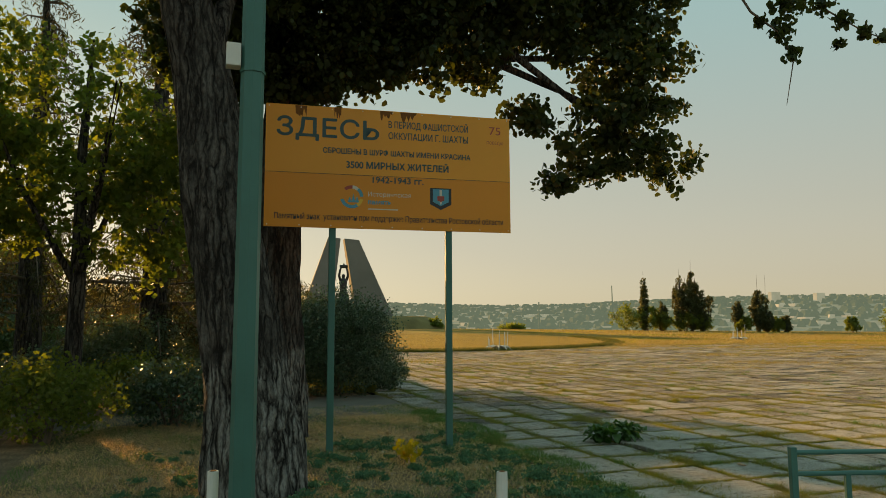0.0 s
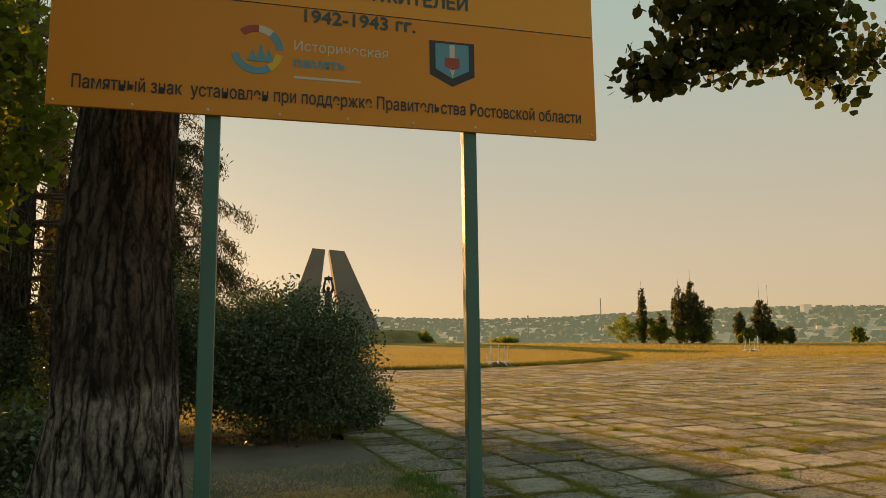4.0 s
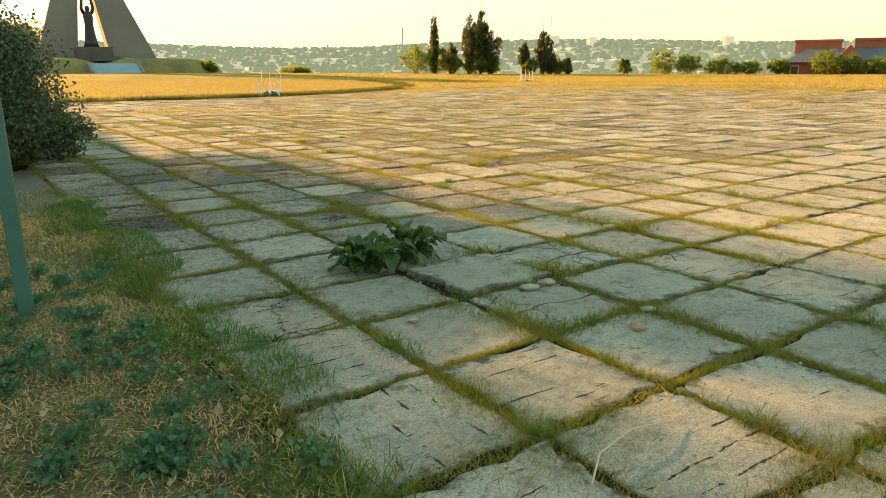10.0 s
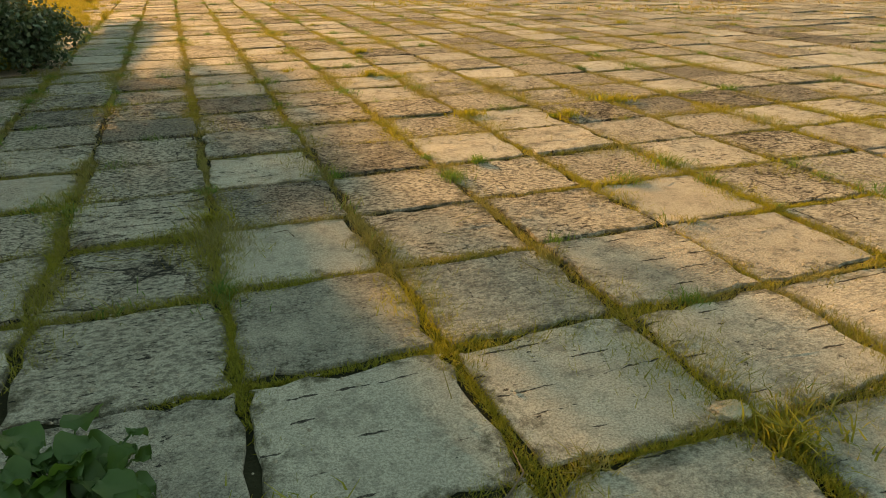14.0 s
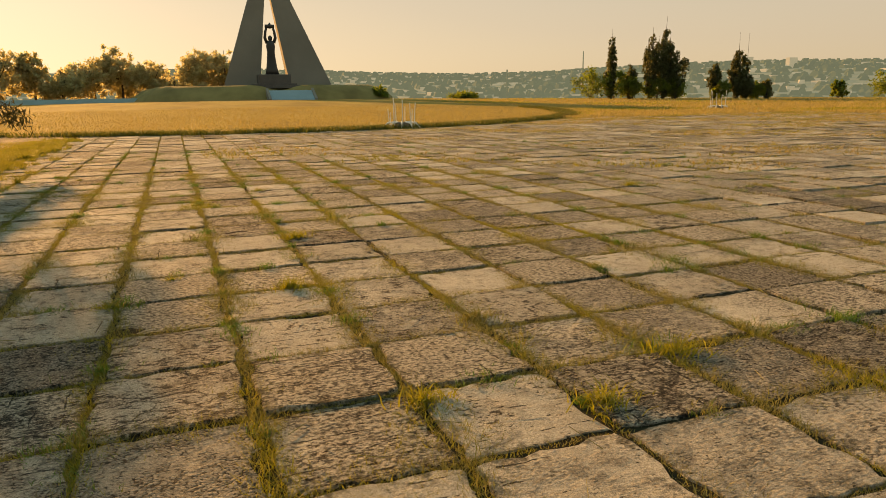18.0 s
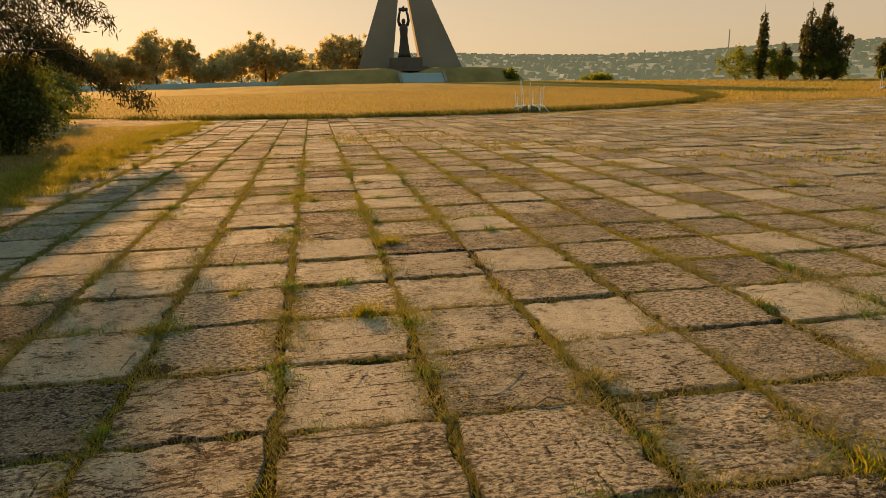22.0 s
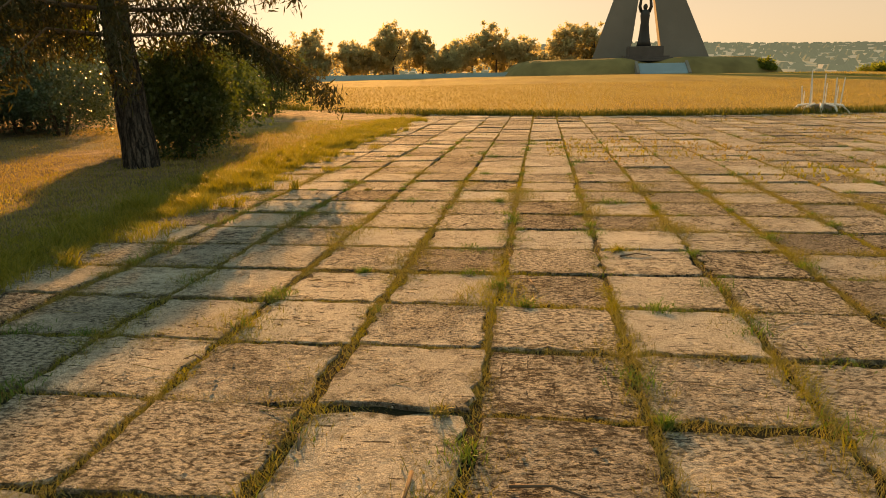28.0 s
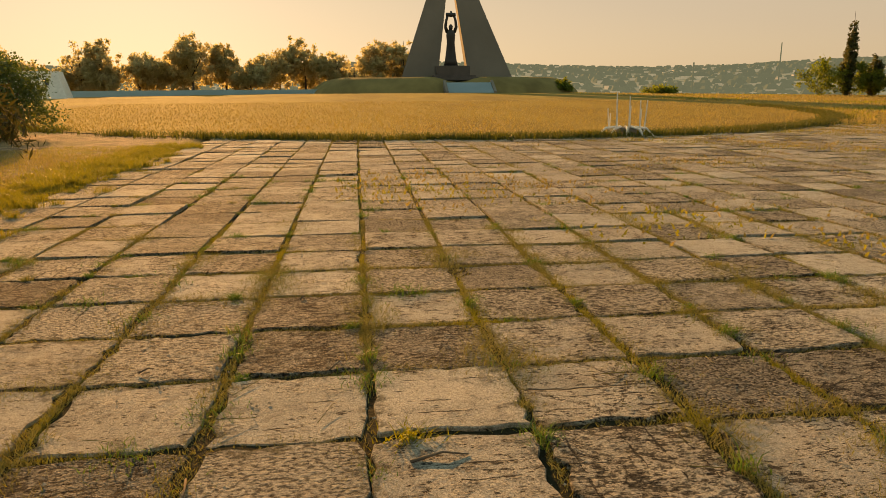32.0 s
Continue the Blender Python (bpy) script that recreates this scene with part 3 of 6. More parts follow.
def build_mound():
    """Low turfed berm with the monument's terrace, open at the steps."""
    a = np.linspace(0, 2 * np.pi, 97)[:-1]
    rows = []
    z0 = float(height(MX, MY - 15))
    for k, (rr, z) in enumerate(((1.0, -1.5), (0.93, 0.6), (0.84, 2.0), (0.76, 2.45), (0.5, 2.5), (0.02, 2.5))):
        gap = np.exp(-(((a - 1.5 * np.pi) / 0.14) ** 2)) if k in (1, 2, 3) else 0 * a
        wob = 1 + 0.02 * np.sin(a * 7)
        rows.append(np.stack([MX + np.cos(a) * 25 * rr * wob, MY + 6 + np.sin(a) * 21 * (rr - 0.05 * gap) * wob, z0 + z - 0.9 * gap * (z > 0) + 0.05 * np.sin(a * 5 + k)], 1))
    v = np.concatenate(rows)
    n = 96
    f = [[k * n + i, k * n + (i + 1) % n, (k + 1) * n + (i + 1) % n, (k + 1) * n + i] for k in range(5) for i in range(n)]
    tagged(new("mound", mesh_np("mound", v, f, TURF, True)), "low turfed earth berm round the monument", "mound", kind="structure")
    return z0


MZ = build_mound()


def build_monument():
    t = thing("monument", MX, MY, MZ + 2.3, "two tall tapering grey concrete pylons leaning together", "monument", rz=-4)
    H = 15.6

    def pylon(name, outer_b, inner_b, outer_t, inner_t, depth_b, depth_t, tilt_top):
        bm = bmesh.new()
        s = 1 if outer_b > 0 else -1
        bot = [(inner_b, -depth_b / 2, 0), (outer_b, -depth_b / 2 + 0.6, 0), (outer_b, depth_b / 2, 0), (inner_b, depth_b / 2, 0)]
        top = [(inner_t, -depth_t / 2, H), (outer_t, -depth_t / 2 + 0.3, H + tilt_top), (outer_t, depth_t / 2, H + tilt_top), (inner_t, depth_t / 2, H)]
        if s < 0:
            bot, top = bot[::-1], top[::-1]
        prism(bm, bot, top)
        bmesh.ops.bevel(bm, geom=list(bm.edges), offset=0.06, segments=1, affect="EDGES")
        o = part(name, bm, PYLON, t)
        return o

    pylon("pylon", -8.1, -2.1, -2.7, -0.3, 5.0, 2.6, 0.25)
    pylon("pylon", 10.3, 3.0, 3.4, 0.4, 5.0, 2.6, -0.2)
    bm = bmesh.new()
    box(bm, -6.5, 6.5, -9.0, 3.0, -0.4, 0.05, 0.04)
    part("terrace", bm, GRANITE, t, "dark stone terrace slab")
    return t


build_monument()



def build_statue():
    bm = bmesh.new()
    tube(bm, [(0, 0, 0), (0, 0, 0.8), (0, 0.05, 2.2), (0, 0, 3.6), (0, 0, 4.6), (0, 0, 5.3), (0, 0, 5.5)], [1.15, 0.95, 0.75, 0.62, 0.72, 0.62, 0.25], 12)
    tube(bm, [(0, 0, 5.4), (0, 0, 5.7), (0, 0, 6.05), (0, 0, 6.3)], [0.2, 0.33, 0.33, 0.12], 10)
    for s in (-1, 1):
        tube(bm, [(s * 0.55, 0, 5.1), (s * 0.85, -0.1, 5.9), (s * 0.72, -0.15, 6.9), (s * 0.42, -0.15, 7.8)], [0.28, 0.24, 0.2, 0.16], 8)
    tube(bm, [(-0.75, -0.15, 7.75), (0, -0.15, 7.7), (0.75, -0.15, 7.75)], [0.26, 0.34, 0.26], 8)
    tube(bm, [(0, -0.15, 7.7), (0.05, -0.15, 8.3)], [0.3, 0.1], 8)
    ob = part("statue", bm, BRONZE, None, smooth=True)
    ob.matrix_basis = pose(MX - 0.6, MY - 6.0, MZ + 4.15)
    tagged(ob, "dark bronze statue with raised arms on a plinth", "statue")


def build_plinth():
    t = thing("plinth", MX - 0.4, MY - 6.0, MZ + 2.2, "stepped dark granite plinth under the statue", "plinth")
    bm = bmesh.new()
    box(bm, -2.6, 2.6, -1.8, 1.8, 0.45, 1.95, 0.05)
    part("block", bm, GRANITE, t)
    for k in range(3):
        bm = bmesh.new()
        box(bm, -4.4 + k * 0.5, 4.4 - k * 0.5, -3.4 + k * 0.45, 2.2, -0.3 + k * 0.26, -0.04 + k * 0.26 - 0.004, 0.02)
        part("step", bm, GRANITE, t)


def build_stairs():
    t = thing("stairs", MX + 1.2, MY - 14.6, MZ, "flight of pale blue painted steps up the berm", "stairs")
    for k in range(9):
        bm = bmesh.new()
        box(bm, -3.4, 3.4, k * 0.34 - 0.8, k * 0.34 + 0.36 - 0.8, -0.4, 0.18 + k * 0.17, 0.01)
        part("step", bm, STEP, t)
    for s in (-1, 1):
        bm = bmesh.new()
        prism(bm, [(s * 3.6 - 0.2, -1.0, -0.4), (s * 3.6 + 0.2, -1.0, -0.4), (s * 3.6 + 0.2, 2.4, -0.4), (s * 3.6 - 0.2, 2.4, -0.4)],
              [(s * 3.6 - 0.2, -1.0, 0.25), (s * 3.6 + 0.2, -1.0, 0.25), (s * 3.6 + 0.2, 2.4, 1.9), (s * 3.6 - 0.2, 2.4, 1.9)])
        part("side_wall", bm, PYLON, t)


build_statue()
build_plinth()
build_stairs()

# ---- board on posts ----


def words(name, text, size, x, z, mat, parent, align="CENTER", bold=0, width=None):
    """Flat printed words; bold ones are struck again, a little aside."""
    cu = bpy.data.curves.new(name, "FONT")
    cu.body, cu.size, cu.align_x, cu.resolution_u = text, size * 40, align, 8
    o = bpy.data.objects.new(name, cu)
    scene.collection.objects.link(o)
    me = bpy.data.meshes.new_from_object(o.evaluated_get(bpy.context.evaluated_depsgraph_get()))
    bpy.data.objects.remove(o)
    bpy.data.curves.remove(cu)
    co = np.array([v.co[:] for v in me.vertices]) / 40
    faces = [tuple(p.vertices) for p in me.polygons]
    bpy.data.meshes.remove(me)
    lo, hi = co[:, 0].min(), co[:, 0].max()
    mid = {"CENTER": (lo + hi) / 2, "LEFT": lo, "RIGHT": hi}[align]
    k = width / (hi - lo)
    vs, fs = [], []
    for i, (dx, dz) in enumerate(((0, 0), (1, 0), (-1, 0), (0, 1), (0, -1))[: 5 if bold else 1]):
        fs += [tuple(j + len(vs) for j in f) for f in faces]
        vs += [((p[0] - mid) * k + dx * bold, -0.0006 * i, p[1] + dz * bold) for p in co]
    me = bpy.data.meshes.new(name)
    me.from_pydata(vs, [], fs)
    me.update()
    me.materials.append(mat)
    ob = put(name, me, parent)
    ob.location = (x, -0.0145, z)
    return ob


def build_board():
    """Memorial board: 3.47 x 1.69 m, its lower edge 2.99 m up."""
    bx, by, rz = 0.012, 5.37, -4.5
    t = thing("information_board", bx, by, 0, "large orange memorial board with dark lettering on two steel posts", "sign", rz=rz)
    W, Z0, Z1 = 3.47, 2.99, 4.68
    bm = bmesh.new()
    box(bm, -W / 2, W / 2, -0.012, 0.012, Z0 + 0.746, Z1, 0.003)
    part("panel", bm, BOARD, t, "orange printed metal sheet")
    bm = bmesh.new()
    box(bm, -W / 2, W / 2, -0.012, 0.012, Z0, Z0 + 0.744, 0.003)
    part("panel", bm, BOARD_LOW, t, "deeper orange printed metal sheet")
    for px in (-0.82, 0.82):
        bm = bmesh.new()
        box(bm, px - 0.045, px + 0.045, 0.016, 0.096, -0.05, Z1 - 0.1, 0.008)
        part("post", bm, GREEN_PAINT, t, "green painted square steel post")
    for z in (Z0 + 0.12, (Z0 + Z1) / 2, Z1 - 0.12):
        bm = bmesh.new()
        box(bm, -W / 2 + 0.04, W / 2 - 0.04, 0.0985, 0.1185, z - 0.02, z + 0.02, 0.003)
        part("rail", bm, GREEN_PAINT, t)
    for k in range(9):
        for z in (Z0 + 0.03, Z1 - 0.03):
            bm = bmesh.new()
            bmesh.ops.create_uvsphere(bm, u_segments=6, v_segments=4, radius=0.009)
            o = part("rivet", bm, WHITE_PAINT, t)
            o.location = (-W / 2 + 0.04 + k * (W - 0.08) / 8, -0.013, z)
    bm = bmesh.new()
    box(bm, -W / 2 + 0.01, W / 2 - 0.01, -0.0135, -0.0121, Z0 + 0.745, Z0 + 0.75)
    part("seam", bm, BLACK_INK, t)
    u = lambda px: (px - 625) / 765 * W
    v = lambda f: Z0 + (Z1 - Z0) * f
    words("heading", "ЗДЕСЬ", 0.36, u(275), v(0.745), TEAL_INK, t, "LEFT", 0.006, width=1.39)
    words("lettering", "В ПЕРИОД ФАШИСТСКОЙ", 0.135, u(612), v(0.855), TEAL_INK, t, "LEFT", 0.0015, width=1.16)
    words("lettering", "ОККУПАЦИИ Г. ШАХТЫ", 0.135, u(612), v(0.76), TEAL_INK, t, "LEFT", 0.0015, width=1.16)
    words("lettering", "СБРОШЕНЫ В ШУРФ ШАХТЫ ИМЕНИ КРАСИНА", 0.105, u(875), v(0.615), TEAL_INK, t, "RIGHT", 0.0025, width=2.1)
    words("lettering", "3500 МИРНЫХ ЖИТЕЛЕЙ", 0.13, u(643), v(0.50), TEAL_INK, t, "CENTER", 0.004, width=1.45)
    words("lettering", "1942-1943 гг.", 0.12, u(643), v(0.385), TEAL_INK, t, "CENTER", 0.003, width=0.72)
    words("lettering", "Памятный знак  установлен при поддержке Правительства Ростовской области", 0.115, u(627), v(0.065), BLACK_INK, t, "CENTER", 0.001, width=3.22)
    words("lettering", "Историческая", 0.09, u(550), v(0.27), WHITE_MARK, t, "LEFT", 0.0, width=0.6)
    words("lettering", "память", 0.09, u(550), v(0.205), BLUE_MARK, t, "LEFT", 0.003, width=0.32)
    # round emblem: plain bands
    for a0, a1, mat in ((0.05, 0.9, BLUE_MARK), (0.9, 1.5, WHITE_MARK), (1.5, 2.3, RED_MARK), (3.4, 5.3, BLUE_MARK), (5.3, 6.1, YELLOW_MARK)):
        bm = bmesh.new()
        outer, inner = [], []
        for k in range(9):
            a = a0 + (a1 - a0) * k / 8
            outer.append((math.cos(a) * 0.16, math.sin(a) * 0.16))
            inner.append((math.cos(a) * 0.115, math.sin(a) * 0.115))
        ring = outer + inner[::-1]
        prism(bm, [(x, -0.0125, z) for x, z in ring], [(x, -0.0155, z) for x, z in ring])
        bmesh.ops.recalc_face_normals(bm, faces=bm.faces)
        o = part("emblem_arc", bm, mat, t)
        o.location = (u(500), 0, v(0.26))
    for dx, hh in ((-0.05, 0.06), (0.0, 0.1), (0.05, 0.07)):
        bm = bmesh.new()
        prism(bm, [(dx - 0.03, -0.0125, -0.06), (dx + 0.03, -0.0125, -0.06), (dx, -0.0125, hh - 0.04)], [(dx - 0.03, -0.0155, -0.06), (dx + 0.03, -0.0155, -0.06), (dx, -0.0155, hh - 0.04)])
        bmesh.ops.recalc_face_normals(bm, faces=bm.faces)
        o = part("emblem_flame", bm, BLUE_MARK, t)
        o.location = (u(505), 0, v(0.25))
    # shield emblem
    for w0, h0, dz, mat, y in ((0.155, 0.26, 0, BLACK_INK, 0.0), (0.115, 0.20, 0.02, BLUE_MARK, 0.002), (0.05, 0.07, 0.0, RED_MARK, 0.004), (0.018, 0.19, 0.02, WHITE_MARK, 0.003)):
        bm = bmesh.new()
        ring = [(-w0, h0 * 0.6), (w0, h0 * 0.6), (w0, -h0 * 0.3), (0, -h0 * 0.6), (-w0, -h0 * 0.3)]
        prism(bm, [(x, -0.0125 - y, z) for x, z in ring], [(x, -0.0145 - y, z) for x, z in ring])
        bmesh.ops.recalc_face_normals(bm, faces=bm.faces)
        o = part("shield", bm, mat, t)
        o.location = (u(778), 0, v(0.27) + dz)
    # faded round figure in the corner
    words("lettering", "75", 0.17, u(958), v(0.85), RED_MARK, t, "CENTER", 0.0, width=0.17)
    words("lettering", "ПОБЕДА!", 0.065, u(958), v(0.765), RED_MARK, t, "CENTER", 0.0, width=0.25)
    bm = bmesh.new()
    box(bm, 0.0, 0.42, -0.0145, -0.0125, -0.008, 0.008)
    o = part("printed_bar", bm, WHITE_MARK, t)
    o.location = (u(550), 0, v(0.165))
    # rust runs at the upper edge
    rng = random.Random(5)
    for cx, ww in ((345, 0.08), (605, 0.09), (675, 0.12), (455, 0.05)):
        bm = bmesh.new()
        n = 9
        top = [(-ww + 2 * ww * k / (n - 1), 0.0) for k in range(n)]
        low = [(x * 0.9, -rng.uniform(0.03, 0.16)) for x, _ in top]
        ring = top + low[::-1]
        prism(bm, [(x, -0.0122, z) for x, z in ring], [(x, -0.0128, z) for x, z in ring])
        bmesh.ops.recalc_face_normals(bm, faces=bm.faces)
        o = part("rust_stain", bm, RUST, t)
        o.location = (u(cx), 0, Z1 - 0.006)


RUST = plain("rust_stain", (0.20, 0.075, 0.02), 0.8, vary=0.4, scale=25)
WHITE_MARK = plain("white_print", (0.6, 0.55, 0.45), 0.5, vary=0.05)
BLUE_MARK = plain("blue_print", (0.06, 0.30, 0.40), 0.5, vary=0.05)
RED_MARK = plain("red_print", (0.40, 0.06, 0.04), 0.5, vary=0.1)
YELLOW_MARK = plain("yellow_print", (0.75, 0.45, 0.05), 0.5, vary=0.05)
build_board()

# ---- lamp post, bollards, rail ----


def build_lamp_post():
    t = thing("lamp_post", -2.07, 1.96, 0, "tall green painted faceted steel post with a small box", "post")
    bm = bmesh.new()
    tube(bm, [(0, 0, -0.05), (0, 0, 3.80)], [0.102, 0.097], 8)
    part("lower_shaft", bm, GREEN_PAINT, t)
    bm = bmesh.new()
    tube(bm, [(0, 0, 3.80), (0, 0, 3.83)], [0.106, 0.106], 8)
    tube(bm, [(0, 0, 3.83), (0, 0, 8.5)], [0.097, 0.085], 8)
    part("upper_shaft", bm, GREEN_PAINT, t)
    bm = bmesh.new()
    box(bm, -0.22, -0.10, -0.06, 0.06, 3.84, 4.04, 0.01)
    part("junction_box", bm, WHITE_PAINT, t, "small pale metal junction box")


def build_bollards():
    first = thing("bollard", -2.29, 2.12, 0, "short white painted steel stub post in dry grass", "bollard", "white stub posts")
    bm = bmesh.new()
    tube(bm, [(0, 0, -0.05), (0, 0, 0.44), (0, 0, 0.5)], [0.045, 0.045, 0.043], 12)
    part("tube", bm, WHITE_PAINT, first)
    bm = bmesh.new()
    tube(bm, [(0, 0, 0.5), (0, 0, 0.506)], [0.03, 0.02], 10)
    part("cap", bm, RUST, first, "rusty open end")
    copy_thing(first, pose(-0.10, 1.32, 0, 0, 2, 40))


def build_rail():
    t = thing("low_rail", 2.74, 1.22, 0, "low green painted tubular steel rail at the paving", "railing", rz=-15.5)
    for z, x0 in ((0.5, 0.0), (0.31, 0.0)):
        bm = bmesh.new()
        tube(bm, [(x0, 0, z), (1.9, 0, z)], [0.022, 0.022], 10)
        part("bar", bm, GREEN_PAINT, t)
    for x, z in ((0.0, 0.55), (0.95, 0.55), (1.9, 0.55)):
        bm = bmesh.new()
        box(bm, x - 0.03, x + 0.03, -0.03, 0.03, -0.06, z, 0.006)
        part("post", bm, GREEN_PAINT, t)
    bm = bmesh.new()
    box(bm, 0.48, 0.53, -0.02, 0.02, -0.06, 0.31, 0.005)
    part("post", bm, GREEN_PAINT, t)


build_lamp_post()
build_bollards()
build_rail()

# ---- trees ----


def trunk_points(base, lean, h, n, rng, wob=0.08):
    return [(base[0] + lean[0] * (k / n) ** 1.2 + rng.uniform(-wob, wob) * (k > 0), base[1] + lean[1] * (k / n) ** 1.2 + rng.uniform(-wob, wob) * (k > 0), base[2] + h * k / n) for k in range(n + 1)]


def bark_tube(bm, pts, radii, sides, amp, seed):
    """A trunk with deep uneven ridges and a flared foot."""
    rings = []
    pts = [Vector(p) for p in pts]
    dense, dr = [], []
    for i in range(len(pts) - 1):
        for s in range(6):
            dense.append(pts[i].lerp(pts[i + 1], s / 6))
            dr.append(radii[i] + (radii[i + 1] - radii[i]) * s / 6)
    dense.append(pts[-1])
    dr.append(radii[-1])
    for p, r in zip(dense, dr):
        ring = []
        for k in range(sides):
            a = 2 * math.pi * k / sides
            q = Vector((math.cos(a) * 7, math.sin(a) * 7, p.z * 1.1 + seed))
            f = 1 + amp * noise.noise(q) + amp * 0.6 * noise.noise(q * 2.3)
            ring.append(bm.verts.new((p.x + math.cos(a) * r * f, p.y + math.sin(a) * r * f, p.z)))
        rings.append(ring)
    for r0, r1 in zip(rings, rings[1:]):
        for k in range(sides):
            bm.faces.new((r0[k], r0[(k + 1) % sides], r1[(k + 1) % sides], r1[k]))
    bm.faces.new(rings[-1])
    return bm


def big_tree(x, y, lean, r, h, seed, label, clumps, leaves, size, limbs=6):
    rng, pr = np.random.default_rng(seed), random.Random(seed)
    t = thing("poplar_tree", x, y, 0, label, "tree")
    bm = bmesh.new()
    pts = trunk_points((0, 0, -0.1), lean, h, 7, pr, 0.05)
    bark_tube(bm, pts, [r * k for k in (1.3, 1.0, 0.9, 0.82, 0.72, 0.6, 0.45, 0.25)], 56, 0.11, seed)
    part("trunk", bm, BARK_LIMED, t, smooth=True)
    for k, (c, rad) in enumerate(clumps[:limbs]):
        s = Vector(pts[min(7, 4 + k % 3)])
        e = Vector(c)
        mid = s.lerp(e, 0.5) + Vector((pr.uniform(-0.3, 0.3), pr.uniform(-0.3, 0.3), 0.5))
        bm = bmesh.new()
        tube(bm, [s, s.lerp(mid, 0.5) + Vector((0, 0, 0.2)), mid, mid.lerp(e, 0.6), e], [0.14, 0.11, 0.08, 0.05, 0.02], 8, pr, 0.08)
        part("limb", bm, BARK, t)
    for c, rad in clumps:
        n = int(leaves * rad[0] * rad[1] * rad[2])
        sub = blob_points(rng, max(6, n // 45), c, rad, 0.35)
        ctr = np.concatenate([blob_points(rng, 45, s, (0.30, 0.30, 0.26), 0.1) for s in sub])
        put("crown", leaf_mesh("crown", ctr, size, LEAF_DARK, rng, 0.85, 0.6), t)
    return t


big_tree(-1.85, 3.6, (-1.25, 0.1, 0), 0.43, 7.5, 11, "old poplar trunk with furrowed grey bark and faded limewash", [
    ((-0.6, 1.0, 6.6), (1.6, 1.6, 1.1)), ((-2.0, 0.5, 6.9), (1.5, 1.5, 1.0)), ((0.9, 1.3, 6.9), (1.3, 1.3, 0.8)), ((-0.2, -0.3, 8.0), (2.2, 2.0, 1.2))], 1900, 0.12, 3)
big_tree(-1.45, 6.9, (0.2, 0.3, 0), 0.43, 9.0, 12, "dark old poplar with hanging branches over the board", [
    ((5.7, -0.6, 6.3), (1.1, 0.8, 0.9)), ((5.6, -0.6, 5.3), (0.95, 0.7, 0.7)), ((6.0, -0.6, 4.75), (0.8, 0.6, 0.42)), ((2.0, -0.6, 5.75), (0.7, 0.6, 0.5)), ((0.8, -0.4, 5.8), (0.9, 0.8, 0.7)),
    ((2.9, -0.5, 6.7), (1.3, 1.0, 0.8)), ((4.4, -0.5, 7.1), (1.5, 1.0, 0.9)), ((6.0, -0.5, 7.4), (1.1, 0.9, 0.8)), ((1.1, -0.3, 6.9), (1.4, 1.3, 1.0)), ((-0.8, 0.3, 6.6), (1.5, 1.4, 1.2)),
    ((2.4, -0.3, 8.1), (2.3, 1.6, 1.1)), ((6.85, -0.6, 4.6), (0.45, 0.35, 0.2)), ((6.5, -0.6, 4.2), (0.24, 0.24, 0.26)), ((4.65, -0.6, 4.5), (0.45, 0.4, 0.4)), ((4.05, -0.6, 5.0), (0.55, 0.5, 0.5)),
    ((4.5, -0.6, 4.02), (0.17, 0.17, 0.24)), ((5.0, -0.6, 4.3), (0.3, 0.3, 0.25)), ((5.5, -0.6, 4.35), (0.35, 0.3, 0.2)), ((6.8, -0.6, 5.6), (0.35, 0.3, 0.3)), ((6.9, -0.6, 6.6), (0.45, 0.4, 0.4)),
    ((0.3, -0.3, 5.4), (0.9, 0.7, 0.5)), ((1.5, -0.4, 6.2), (1.0, 0.8, 0.7)), ((-0.6, -0.2, 5.6), (0.8, 0.8, 0.7)), ((3.2, -0.4, 6.0), (0.8, 0.7, 0.45))], 4200, 0.11, 11)


def hanging_twig(x, y, z, seed):
    rng = np.random.default_rng(seed)
    t = thing("hanging_branch", x, y, z, "thin drooping poplar branch with dark leaves", "branch")
    for pts, r in (([(-1.2, 0, 3.2), (-0.75, 0, 1.3), (-0.3, 0, 0.75), (0.2, 0, 0.5), (0.35, 0, 0.15), (0.2, 0, -0.45)], 0.026), ([(0.2, 0, 2.6), (0.45, 0, 1.3), (1.0, 0, 0.95), (1.6, 0, 0.75), (2.0, 0, 0.68)], 0.02)):
        bm = bmesh.new()
        tube(bm, pts, [r * (1 - 0.17 * k) for k in range(len(pts))], 6)
        part("stem", bm, TWIG, t)
    spots = ((0.3, 0, 0.9, 0.28), (0.55, 0, 1.15, 0.3), (0.2, 0, 0.55, 0.2), (0.35, 0, 0.25, 0.14), (0.9, 0, 1.05, 0.22), (1.25, 0, 0.85, 0.16), (1.15, 0, 0.5, 0.09), (1.65, 0, 0.75, 0.12), (1.95, 0, 0.68, 0.1), (0.45, 0.1, 1.6, 0.4), (-0.15, 0, 0.65, 0.1))
    ctr = np.concatenate([blob_points(rng, int(420 * q), (a, b, c), (q, q, q), 0.1) for a, b, c, q in spots])
    put("leaves", leaf_mesh("leaves", ctr, 0.09, LEAF_DARK, rng, 0.85, 0.6), t)


hanging_twig(4.5, 3.0, 4.95, 31)


